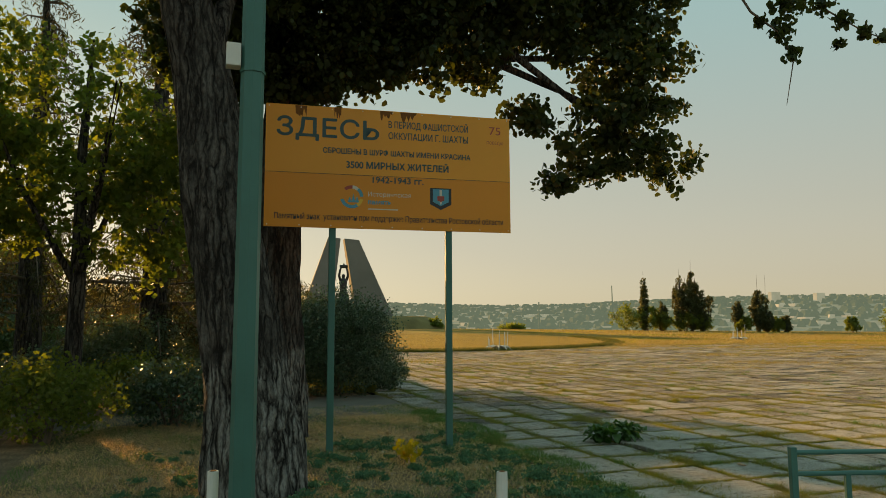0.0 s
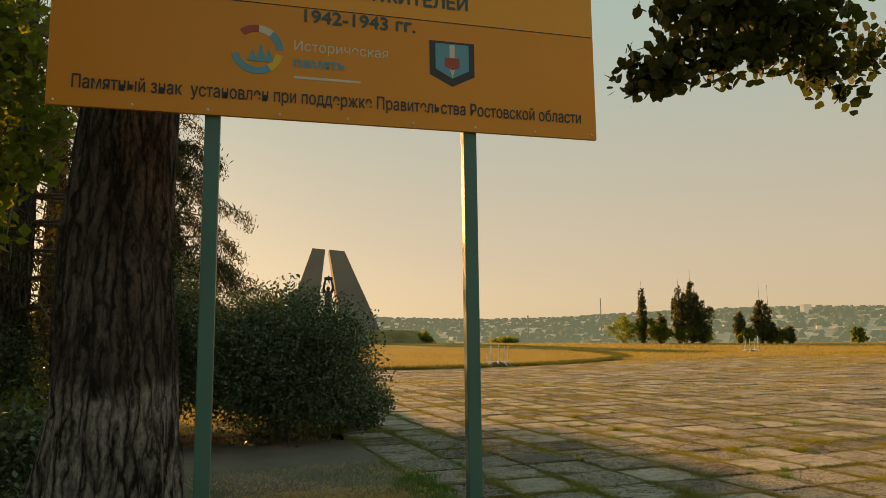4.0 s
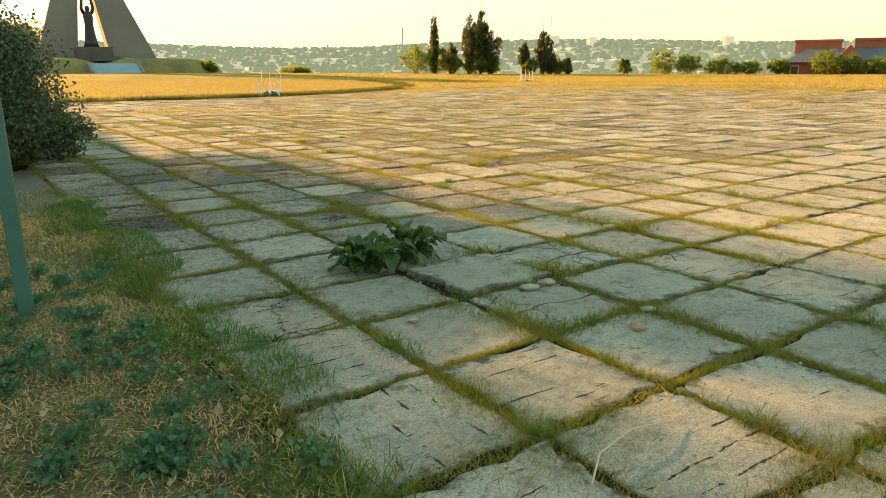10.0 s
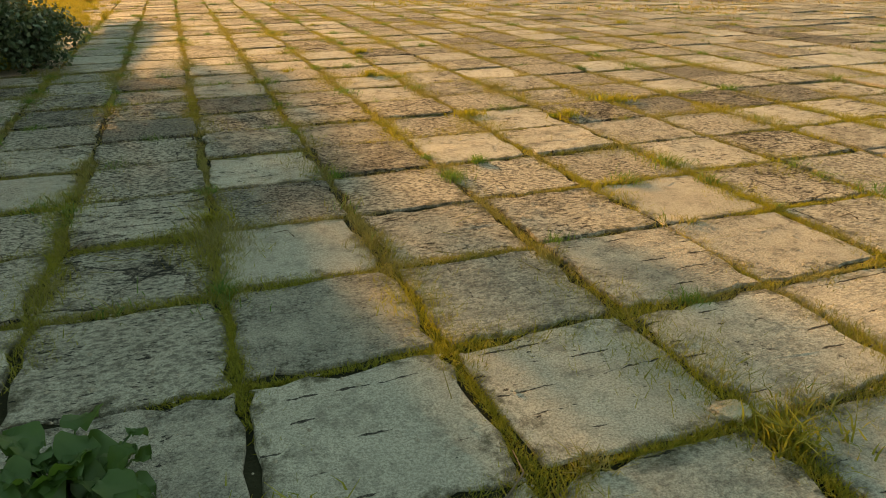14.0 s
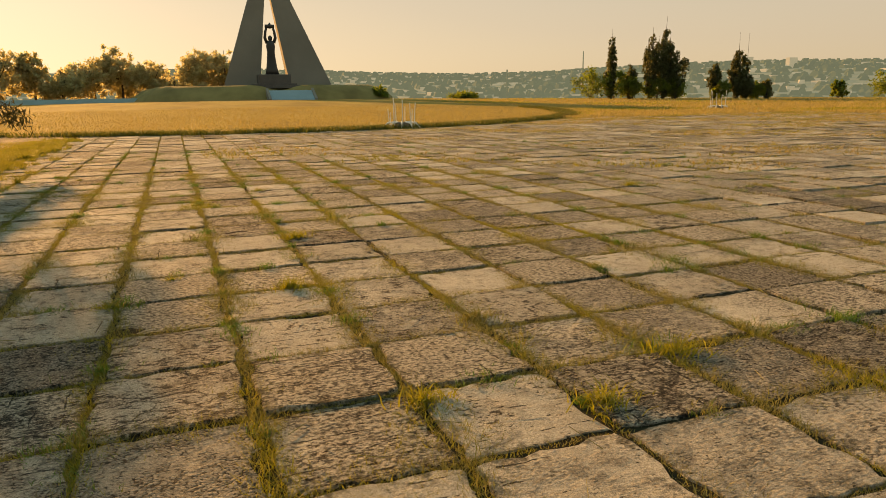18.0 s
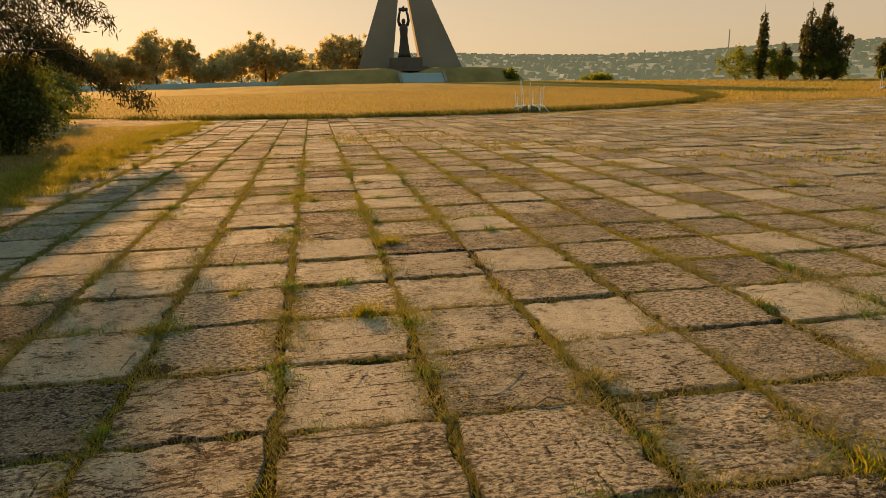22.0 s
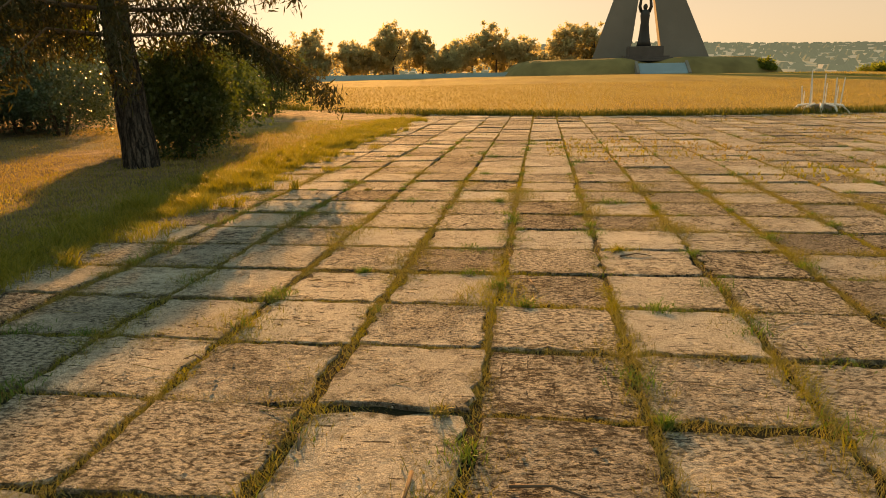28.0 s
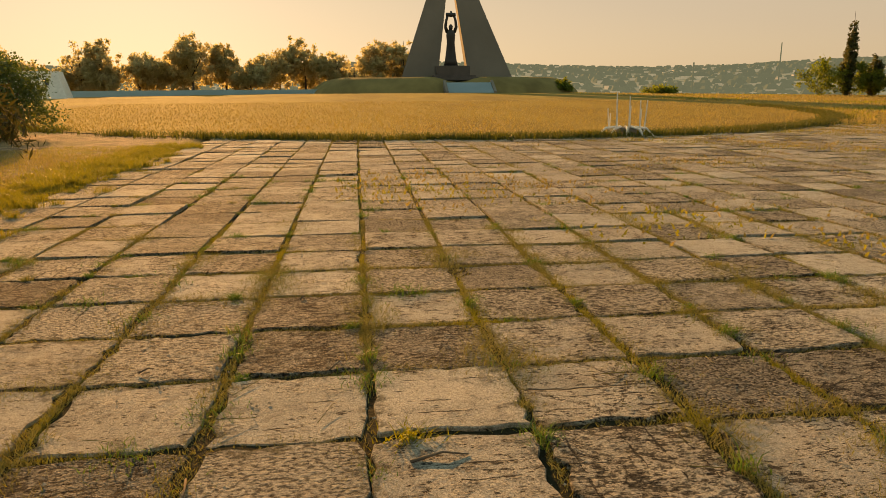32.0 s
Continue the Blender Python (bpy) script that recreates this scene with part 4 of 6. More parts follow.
def bush(x, y, rx, ry, h, seed, leaves, size, mat, label, z=0.0, name="bush"):
    rng, pr = np.random.default_rng(seed), random.Random(seed)
    t = thing(name, x, y, z, label, "bush")
    for k in range(7):
        bm = bmesh.new()
        a = pr.uniform(0, 6.28)
        e = (math.cos(a) * rx * 0.6, math.sin(a) * ry * 0.6, h * pr.uniform(0.55, 0.9))
        tube(bm, [(math.cos(a) * 0.1, math.sin(a) * 0.1, -0.05), (e[0] * 0.4, e[1] * 0.4, e[2] * 0.5), e], [0.03, 0.022, 0.008], 6)
        part("stem", bm, TWIG, t)
    n = leaves // 50
    sub = blob_points(rng, n, (0, 0, h * 0.52), (rx, ry, h * 0.48), 0.45)
    q = max(0.2, 0.27 * rx)
    sub[:, :2] *= 1 + 0.9 * np.clip(0.5 - sub[:, 2:3] / h, 0, 0.5)
    sub[:, 2] = np.maximum(sub[:, 2], 0.12)
    ctr = np.concatenate([blob_points(rng, 50, s, (q, q, q * 1.1), 0.1) for s in sub])
    ctr[:, 2] = np.maximum(ctr[:, 2], 0.02)
    put("foliage", leaf_mesh("foliage", ctr, size, mat, rng, 0.6), t)
    return t


bush(0.6, 13.45, 1.55, 1.5, 2.45, 21, 60000, 0.06, LEAF_BUSH, "dense dark green bush at the edge of the paving")
# Raised to 3.1 m to keep sun off the nearest slabs.
bush(-1.7, 14.3, 1.5, 1.3, 3.1, 27, 34000, 0.06, LEAF_BUSH, "dark bush in a dense row behind the paving edge")
bush(-4.0, 12.8, 1.3, 1.3, 1.9, 28, 16000, 0.065, LEAF_BUSH, "dark bush in the shade of the old trees")
bush(2.0, 14.35, 0.65, 0.75, 0.85, 22, 5000, 0.07, LEAF_BUSH, "low leafy shrub spilling over the paving edge")
bush(-1.2, 25.7, 1.0, 0.9, 2.4, 23, 20000, 0.08, LEAF_MID, "green bush beside the fir trunk")
bush(-10.0, 32.0, 1.6, 1.5, 2.5, 24, 9000, 0.08, LEAF_BUSH, "dark bush in the shade of firs")
bush(-8.0, 31.2, 1.8, 1.5, 2.5, 26, 12000, 0.08, LEAF_BUSH, "dark bush in the shade beside the fir")
bush(-5.4, 40.8, 1.7, 1.5, 2.7, 25, 11000, 0.10, LEAF_MID, "rounded green bush at the lawn's edge")


def fir(x, y, h, r, seed, label, trunk_r=0.28, first=1.6, lean=(0, 0), z=0.0, dens=1.0):
    """A conifer with drooping limbs and hanging needle sprays."""
    rng, pr = np.random.default_rng(seed), random.Random(seed)
    t = thing("fir_tree", x, y, z, label, "tree")
    bm = bmesh.new()
    pts = trunk_points((0, 0, -0.1), (lean[0], lean[1], 0), h, 7, pr, 0.04)
    bark_tube(bm, pts, [trunk_r * k for k in (1.25, 1.0, 0.88, 0.75, 0.6, 0.45, 0.28, 0.06)], 28, 0.10, seed)
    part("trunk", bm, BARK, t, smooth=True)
    ctr = []
    lev = int(h * 1.9)
    for i in range(lev):
        zz = first + (h - first - 0.3) * i / lev
        span = r * (1 - (zz / h) ** 1.3) + 0.25
        for j in range(5):
            a = pr.uniform(0, 6.28)
            L = span * pr.uniform(0.65, 1.1)
            p0 = Vector((lean[0] * zz / h, lean[1] * zz / h, zz))
            p1 = p0 + Vector((math.cos(a) * L * 0.55, math.sin(a) * L * 0.55, 0.05))
            p2 = p0 + Vector((math.cos(a) * L, math.sin(a) * L, -0.28 * L))
            bm = bmesh.new()
            tube(bm, [p0, p1, p2], [0.035, 0.02, 0.006], 5)
            part("branch", bm, TWIG, t)
            n = int(80 * L * dens)
            s = rng.random(n) ** 0.7
            base = np.where(s[:, None] < 0.55, np.array(p0) + (np.array(p1) - np.array(p0)) * (s[:, None] / 0.55), np.array(p1) + (np.array(p2) - np.array(p1)) * ((s[:, None] - 0.55) / 0.45))
            base = base + rng.normal(size=(n, 3)) * (0.10, 0.10, 0.10) - np.array((0, 0, 1)) * rng.random((n, 1)) * 0.35
            ctr.append(base)
    put("needles", leaf_mesh("needles", np.concatenate(ctr), 0.16, NEEDLE, rng, 0.18, 1.2), t)


for k, (bx, by, br, bh) in enumerate(((-8.6, 25.6, 1.5, 2.4), (-10.2, 29.0, 1.8, 2.8), (-12.5, 31.5, 1.9, 2.8), (-9.8, 32.8, 1.8, 2.6), (-13.5, 27.5, 2.0, 3.0), (-2.4, 27.6, 0.9, 1.8), (-2.6, 30.0, 1.3, 2.4), (-12.0, 35.5, 1.7, 2.9), (-15.5, 33.0, 2.0, 3.0))):
    bush(bx, by, br, br, bh, 500 + k, 7000, 0.10, LEAF_BUSH if k % 2 else LEAF_MID, "shady undergrowth bush among the firs")

# First two crowns widened so they shade the slabs near the board.
fir(-1.3, 24.1, 12.0, 3.9, 41, "tall fir with drooping branches and a bare lower trunk", 0.25, 2.3, (-1.2, 0.2), dens=3.2)
fir(-4.2, 20.0, 11.0, 3.4, 42, "dark fir standing in the grove", 0.3, 1.8)
fir(-3.6, 13.5, 12.0, 2.6, 43, "dark fir behind the bushes", 0.3, 1.7)
fir(-6.8, 16.5, 12.0, 3.0, 44, "dark fir deep in the grove", 0.3, 2.0)
fir(-12.0, 29.5, 9.0, 3.0, 45, "fir at the back of the grove", 0.3, 1.0)
fir(-8.5, 10.0, 12.0, 3.0, 46, "dark fir deep in the grove", 0.3, 0.8)


def broad_tree(x, y, h, r, seed, label, z=0.0, leaves=7000, size=0.14, mat=None, name="tree", trunk=0.16, fluff=1.0):
    rng, pr = np.random.default_rng(seed), random.Random(seed)
    t = thing(name, x, y, z, label, "tree")
    bm = bmesh.new()
    tube(bm, [(0, 0, -0.3), (0.05, 0, h * 0.3), (0, 0.05, h * 0.6), (0.1, 0, h * 0.85)], [trunk, trunk * 0.8, trunk * 0.5, trunk * 0.15], 9, pr, 0.06)
    part("trunk", bm, BARK, t)
    for k in range(4):
        a = pr.uniform(0, 6.28)
        bm = bmesh.new()
        tube(bm, [(0, 0, h * 0.3), (math.cos(a) * r * 0.4, math.sin(a) * r * 0.4, h * 0.5), (math.cos(a) * r * 0.7, math.sin(a) * r * 0.7, h * 0.7)], [trunk * 0.45, trunk * 0.3, 0.02], 6)
        part("limb", bm, BARK, t)
    z0, z1 = (0.22, 0.72) if fluff > 1.5 else (0.42, 0.8)
    lobes = [(0, 0, h * (0.62 if fluff < 1.5 else 0.5), 1.0 if fluff < 1.5 else 1.25)] + [(math.cos(a) * r * 0.55, math.sin(a) * r * 0.55, h * pr.uniform(z0, z1), 0.6 if fluff < 1.5 else 0.8) for a in [pr.uniform(0, 6.28) for _ in range(7)]]
    sub = np.concatenate([blob_points(rng, max(4, int(leaves / 40 * q ** 2 / 3.6)), (a, b, c), (r * q * 0.8, r * q * 0.8, h * 0.30 * q), 0.4) for a, b, c, q in lobes])
    k = r * 0.13 * fluff
    ctr = np.concatenate([blob_points(rng, 40, s, (k, k, k), 0.1) for s in sub])
    put("crown", leaf_mesh("crown", ctr, size, mat or LEAF_FAR, rng, 0.75), t)
    return t


broad_tree(-4.6, 9.5, 8.0, 2.4, 51, "leafy tree backlit by the low sun", leaves=16000, size=0.12)
broad_tree(-7.8, 5.8, 9.0, 2.8, 52, "leafy tree backlit by the low sun", leaves=16000, size=0.12)
broad_tree(-10.5, 12.5, 9.0, 3.0, 53, "leafy tree at the back of the grove", leaves=12000, size=0.14)
broad_tree(-10.5, 34.5, 6.5, 2.4, 54, "leafy tree behind the firs", leaves=9000, size=0.14)
for k, (bx, by, bh, br) in enumerate(((-13.0, 37.5, 5.6, 2.6), (-13.0, 25.5, 5.0, 2.8), (-13.5, 34.0, 5.4, 2.8), (-18.5, 38.0, 6.0, 3.2), (-20.0, 30.0, 6.0, 3.2), (-17.0, 24.0, 5.5, 3.0))):
    broad_tree(bx, by, bh, br, 560 + k, "dark leafy tree deep in the grove", leaves=9000, size=0.20, mat=LEAF_BUSH, fluff=1.6)
for k, (bx, by) in enumerate(((-2.9, 8.9), (-4.6, 7.6), (-6.2, 8.6), (-3.6, 11.2), (-5.6, 12.5))):
    bush(bx, by, 1.0, 0.9, 1.05 + 0.2 * (k % 3), 60 + k, 5000, 0.075, LEAF_FAR if k % 2 else LEAF_BUSH, "dark undergrowth bush below the trees")

# tree row behind the monument
rngt = random.Random(9)
for k in range(17):
    f = k / 16
    x, y = -62 + 78 * f, 146 + 16 * f + rngt.uniform(-4, 4)
    big = 10.5 + 2.8 * math.sin(k * 1.7) + rngt.uniform(-0.8, 0.8)
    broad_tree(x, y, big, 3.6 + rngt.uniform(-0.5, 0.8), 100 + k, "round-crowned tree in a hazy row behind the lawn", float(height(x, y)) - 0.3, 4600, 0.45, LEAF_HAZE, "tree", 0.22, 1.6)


def poplar(x, y, h, r, seed, top=0.0):
    """An upright poplar of several leaders, ragged, with bare shoots at the top."""
    rng, pr = np.random.default_rng(seed), random.Random(seed)
    t = thing("lombardy_poplar", x, y, float(height(x, y)), "slim upright dark poplar on the plateau's edge", "tree", "poplars at the edge")
    bm = bmesh.new()
    tube(bm, [(0, 0, -0.3), (0, 0, h * 0.5), (0.1, 0, h * 0.95)], [0.22, 0.14, 0.03], 8)
    part("trunk", bm, BARK, t)
    ctr = []
    for k in range(max(2, int(2 + r * 3.2))):
        a, d = pr.uniform(0, 6.28), r * (pr.uniform(0.2, 1.0) if k else 0.0)
        lx, ly, lh = math.cos(a) * d, math.sin(a) * d, h * (pr.uniform(0.5, 0.93) if k else 1.0)
        bare = lh + (top if k == 0 else pr.uniform(0.0, 0.12) * h)
        bm = bmesh.new()
        tube(bm, [(lx * 0.15, ly * 0.15, h * 0.12), (lx * 0.8, ly * 0.8, lh * 0.5), (lx, ly, lh), (lx + pr.uniform(-0.1, 0.1), ly, bare)], [0.09, 0.06, 0.03, 0.012], 5)
        part("leader", bm, BARK, t)
        n = int(16 + 7 * lh)
        zz = (rng.random(n) ** 0.9 * 0.93 + 0.05) * lh
        w = 0.85 * np.sin(np.clip(zz / lh, 0.05, 1) * 2.7) ** 0.7 * (0.6 + 0.25 * r)
        b = rng.uniform(0, 6.28, n)
        s = np.stack([lx * np.clip(zz / lh * 1.6, 0.2, 1) + np.cos(b) * w * rng.random(n), ly * np.clip(zz / lh * 1.6, 0.2, 1) + np.sin(b) * w * rng.random(n), zz], 1)
        ctr += [blob_points(rng, 26, c, (0.28, 0.28, 0.46), 0.1) for c in s]
    put("crown", leaf_mesh("crown", np.concatenate(ctr), 0.24, LEAF_POPLAR, rng, 0.7), t)


for k, (px, py, ph, pr_, tp) in enumerate(((64.5, 101, 9.0, 0.8, 1.2), (68.0, 101.0, 5.0, 0.9, 0), (70.6, 99.5, 9.6, 1.4, 1.0), (72.6, 99.0, 10.4, 1.6, 1.8), (74.2, 98.2, 7.0, 1.2, 0.0), (79.2, 95.5, 5.0, 1.0, 0.5), (81.6, 93.5, 7.0, 1.0, 2.6), (82.8, 93.0, 5.5, 1.2, 4.0), (85.5, 91.5, 2.6, 0.8, 0.0))):
    poplar(px + 3.2, py - 2.2, ph, pr_ * 1.25, 200 + k, tp)
for k, (px, py, rr, hh) in enumerate(((64.8, 100, 2.6, 4.6), (68.5, 99, 2.2, 4.8), (71, 98.5, 2.0, 3.6), (74.5, 97, 2.0, 3.4), (77.5, 96.5, 1.8, 3.6), (82.5, 92, 1.4, 2.8), (87.5, 90, 1.3, 2.6), (97, 84, 1.2, 2.8), (102, 79.5, 2.8, 4.2), (105, 77, 2.2, 3.6), (108.5, 73.5, 2.6, 2.6), (111, 70, 2.2, 2.4), (113.5, 66, 1.8, 2.6), (39.5, 128, 1.6, 2.2), (115, 59, 2.4, 3.6), (116, 56, 2.2, 3.2), (117, 52, 2.2, 2.6), (49, 112, 2.4, 1.0))):
    bush(px, py, rr, rr, hh, 300 + k, 3200, 0.26, LEAF_FAR, "scrubby bush on the plateau's edge", float(height(px, py)) - 0.1)

# ---- white broken street fixtures on the plaza ----


def wreck(x, y, seed, tall):
    """A ring of leaning white posts on a broken concrete foot."""
    pr = random.Random(seed)
    t = thing("flower_bed_frame", x, y, 0, "ring of white rods and curved legs, a bare bed frame", "frame", "white bed frames")
    for k in range(10):
        a = 2 * math.pi * k / 10
        bm = bmesh.new()
        tube(bm, [(math.cos(a) * 1.0, math.sin(a) * 1.0, -0.05), (math.cos(a) * 0.72, math.sin(a) * 0.72, 0.24), (math.cos(a) * 0.3, math.sin(a) * 0.3, 0.30)], [0.04, 0.04, 0.03], 7)
        part("leg", bm, WHITE_PAINT, t)
    for k in range(9):
        a = 2 * math.pi * k / 9 + 0.3
        h = tall * pr.uniform(0.5, 1.0)
        bm = bmesh.new()
        tube(bm, [(math.cos(a) * 0.6, math.sin(a) * 0.6, 0.1), (math.cos(a) * 0.63 + pr.uniform(-0.06, 0.06), math.sin(a) * 0.63, h)], [0.024, 0.020], 7)
        part("rod", bm, WHITE_PAINT, t)
    bm = bmesh.new()
    box(bm, -0.3, 0.3, -0.3, 0.3, -0.1, 0.29, 0.05)
    part("base", bm, PYLON, t)


wreck(15.6, 38.9, 3, 1.45)
wreck(49.0, 55.0, 4, 1.7)

# ---- red house and white shed ----


def house(x, y, rz, label):
    t = thing("house", x, y, float(height(x, y)) - 1.1, label, "house", rz=rz)
    bm = bmesh.new()
    box(bm, -9, 9, -5, 5, 0, 3.0)
    wall = part("wall", bm, BRICK, t, "red brick wall")
    bm = bmesh.new()
    prism(bm, [(-9.6, -5.6, 3.004), (9.6, -5.6, 3.004), (9.6, 5.6, 3.004), (-9.6, 5.6, 3.004)], [(-6, -1.6, 5.2), (6, -1.6, 5.2), (6, 1.6, 5.2), (-6, 1.6, 5.2)])
    part("roof", bm, ROOF, t, "grey hipped roof")
    for cx, w, z in ((-4.5, 3.4, 6.6), (4.4, 3.6, 6.7)):
        bm = bmesh.new()
        box(bm, cx - w, cx + w, -1.4, 1.4, 4.4, z - 0.4)
        part("parapet", bm, BRICK, t)
        bm = bmesh.new()
        box(bm, cx - w - 0.15, cx + w + 0.15, -1.55, 1.55, z - 0.396, z)
        part("coping", bm, BRICK, t)
    bm = bmesh.new()
    prism(bm, [(-2.2, -5.8, 3.0), (2.2, -5.8, 3.0), (2.2, -2, 3.0), (-2.2, -2, 3.0)], [(-0.1, -5.8, 5.6), (0.1, -5.8, 5.6), (0.1, -2, 5.6), (-0.1, -2, 5.6)])
    part("gable", bm, BRICK, t)
    for k in range(5):
        bm = bmesh.new()
        box(bm, -7.6 + k * 3.6 - 0.6, -7.6 + k * 3.6 + 0.6, -5.06, -5.004, 1.0, 2.5)
        w = part("window", bm, WHITE_PAINT, t)
        bm = bmesh.new()
        box(bm, -7.6 + k * 3.6 - 0.5, -7.6 + k * 3.6 + 0.5, -5.08, -5.064, 1.1, 2.4)
        part("pane", bm, DARK_GLASS, w)


house(123.5, 60, -62, "low red brick house with grey roof and parapets")


def shed(x, y, rz):
    t = thing("shed", x, y, float(height(x, y)) - 0.2, "white low building with a sloping front behind bushes", "building", rz=rz)
    bm = bmesh.new()
    prism(bm, [(-4, -2.5, 0), (4, -2.5, 0), (4, 2.5, 0), (-4, 2.5, 0)], [(-3.0, -1.0, 3.6), (3.0, -1.0, 3.6), (3.0, 2.5, 3.6), (-3.0, 2.5, 3.6)])
    part("body", bm, WHITE_PAINT, t)
    for k in range(3):
        bm = bmesh.new()
        prism(bm, [(-2.3 + k * 2 - 0.25, -1.75, 1.9), (-2.3 + k * 2 + 0.25, -1.75, 1.9), (-2.3 + k * 2 + 0.25, -1.55, 1.9), (-2.3 + k * 2 - 0.25, -1.55, 1.9)],
              [(-2.3 + k * 2 - 0.25, -1.42, 2.7), (-2.3 + k * 2 + 0.25, -1.42, 2.7), (-2.3 + k * 2 + 0.25, -1.2, 2.7), (-2.3 + k * 2 - 0.25, -1.2, 2.7)])
        part("window", bm, DARK_GLASS, t)


shed(-34, 112, 12)


def low_wall():
    bm = bmesh.new()
    z0 = float(height(-15, 128))
    prism(bm, [(-44, 131, z0 - 1.5), (6, 137, z0 - 1.5), (6, 137.4, z0 - 1.5), (-44, 131.4, z0 - 1.5)], [(-44, 131, z0 + 0.7), (6, 137, z0 + 0.8), (6, 137.4, z0 + 0.8), (-44, 131.4, z0 + 0.7)])
    o = part("wall_low", bm, STEP)
    tagged(o, "long low pale blue wall behind the lawn", "wall", kind="structure")


low_wall()

# ---- far town and woods on the hillside ----


def far_land():
    rng = np.random.default_rng(77)

    def scatter(n, r0, r1, a0, a1):
        a, r = np.radians(rng.uniform(a0, a1, n)), np.sqrt(rng.uniform(r0 ** 2, r1 ** 2, n))
        x, y = 20 + np.sin(a) * r, 40 + np.cos(a) * r
        return x, y, height(x, y)

    cube = np.array([[-1, -1, 0], [1, -1, 0], [1, 1, 0], [-1, 1, 0], [-1, -1, 1], [1, -1, 1], [1, 1, 1], [-1, 1, 1]], float)
    faces = np.array([[0, 1, 5, 4], [1, 2, 6, 5], [2, 3, 7, 6], [3, 0, 4, 7], [4, 5, 6, 7]])
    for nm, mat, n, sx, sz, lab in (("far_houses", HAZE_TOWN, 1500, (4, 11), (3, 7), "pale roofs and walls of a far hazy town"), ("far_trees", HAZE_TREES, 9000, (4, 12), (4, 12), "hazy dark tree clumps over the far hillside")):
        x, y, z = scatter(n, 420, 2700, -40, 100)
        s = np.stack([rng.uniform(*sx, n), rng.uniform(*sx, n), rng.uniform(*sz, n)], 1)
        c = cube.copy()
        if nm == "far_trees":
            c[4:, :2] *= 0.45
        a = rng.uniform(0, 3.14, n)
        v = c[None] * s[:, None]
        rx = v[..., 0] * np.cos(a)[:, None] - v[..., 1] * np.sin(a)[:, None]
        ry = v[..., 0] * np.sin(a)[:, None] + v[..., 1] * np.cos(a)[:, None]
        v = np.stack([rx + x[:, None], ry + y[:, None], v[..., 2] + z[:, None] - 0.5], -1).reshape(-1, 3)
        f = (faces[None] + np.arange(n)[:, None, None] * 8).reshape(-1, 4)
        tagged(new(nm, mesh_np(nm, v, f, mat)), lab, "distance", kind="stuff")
    for a, r, h, w in ((26, 900, 58, 0.9), (32, 1500, 70, 1.0), (44, 1900, 26, 14), (47, 1850, 24, 12), (57, 2000, 26, 16)):
        x, y = 20 + math.sin(radians(a)) * r, 40 + math.cos(radians(a)) * r
        bm = bmesh.new()
        if w < 3:
            tube(bm, [(0, 0, -2), (0, 0, h)], [w * 1.4, w], 10)
        else:
            box(bm, -w, w, -6, 6, -2, h)
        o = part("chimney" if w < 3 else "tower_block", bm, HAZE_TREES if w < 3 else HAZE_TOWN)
        o.location = (x, y, float(height(x, y)))
        tagged(o, "tall thin factory chimney in the haze" if w < 3 else "pale block of flats on the far ridge", "chimney" if w < 3 else "building")


far_land()



# ---- big-leaved plant, twigs and stones on the paving ----


def burdock(x, y, seed, n, spread):
    pr = random.Random(seed)
    t = thing("burdock_plant", x, y, 0, "clump of large dark green curled leaves between slabs", "plant", "big-leaved clumps")
    for k in range(n):
        a, L, h = pr.uniform(0, 6.28), pr.uniform(0.05, 0.115), pr.uniform(0.03, 0.21)
        d = pr.uniform(0.0, spread)
        b = a + pr.uniform(-1.2, 1.2)
        bx, by = math.cos(a) * d, math.sin(a) * d
        up, curl, tw = pr.uniform(-0.5, 1.1), pr.uniform(0.2, 0.9), pr.uniform(-0.6, 0.6)
        bm = bmesh.new()
        rows = []
        for i in range(7):
            f = i / 6
            w = L * 0.62 * math.sin(math.pi * (0.06 + 0.9 * f) ** 0.75) ** 0.8
            cx, cy = bx + math.cos(b) * L * f, by + math.sin(b) * L * f
            z = max(0.012, h + L * (up * f - curl * f * f))
            rows.append([bm.verts.new((cx - math.sin(b) * w * s, cy + math.cos(b) * w * s, z + L * (0.25 * abs(s) + tw * s * 0.5) * math.sin(3 * f) + 0.01 * math.sin(9 * f + 5 * s + k))) for s in (-1, -0.5, 0, 0.5, 1)])
        for r0, r1 in zip(rows, rows[1:]):
            for i in range(4):
                bm.faces.new((r0[i], r0[i + 1], r1[i + 1], r1[i]))
        tube(bm, [(0, 0, -0.06), (bx * 0.5, by * 0.5, h * 0.6), (bx, by, h)], [0.006, 0.005, 0.003], 4)
        part("leaf", bm, BIG_LEAF, t, smooth=True)


burdock(2.94, 4.98, 1, 70, 0.18)
burdock(3.50, 5.10, 2, 70, 0.20)
burdock(3.22, 4.92, 3, 16, 0.16)


PALE_TWIG = plain("bare_wood", (0.50, 0.46, 0.40), 0.85, vary=0.2, scale=20, bump=0.4)


def twig(name, pts, r, label):
    bm = bmesh.new()
    tube(bm, pts, [r * (1 - 0.6 * k / (len(pts) - 1)) for k in range(len(pts))], 6)
    tagged(part(name, bm, PALE_TWIG if name == "fallen_branch" else TWIG, None, smooth=True), label, "twig")


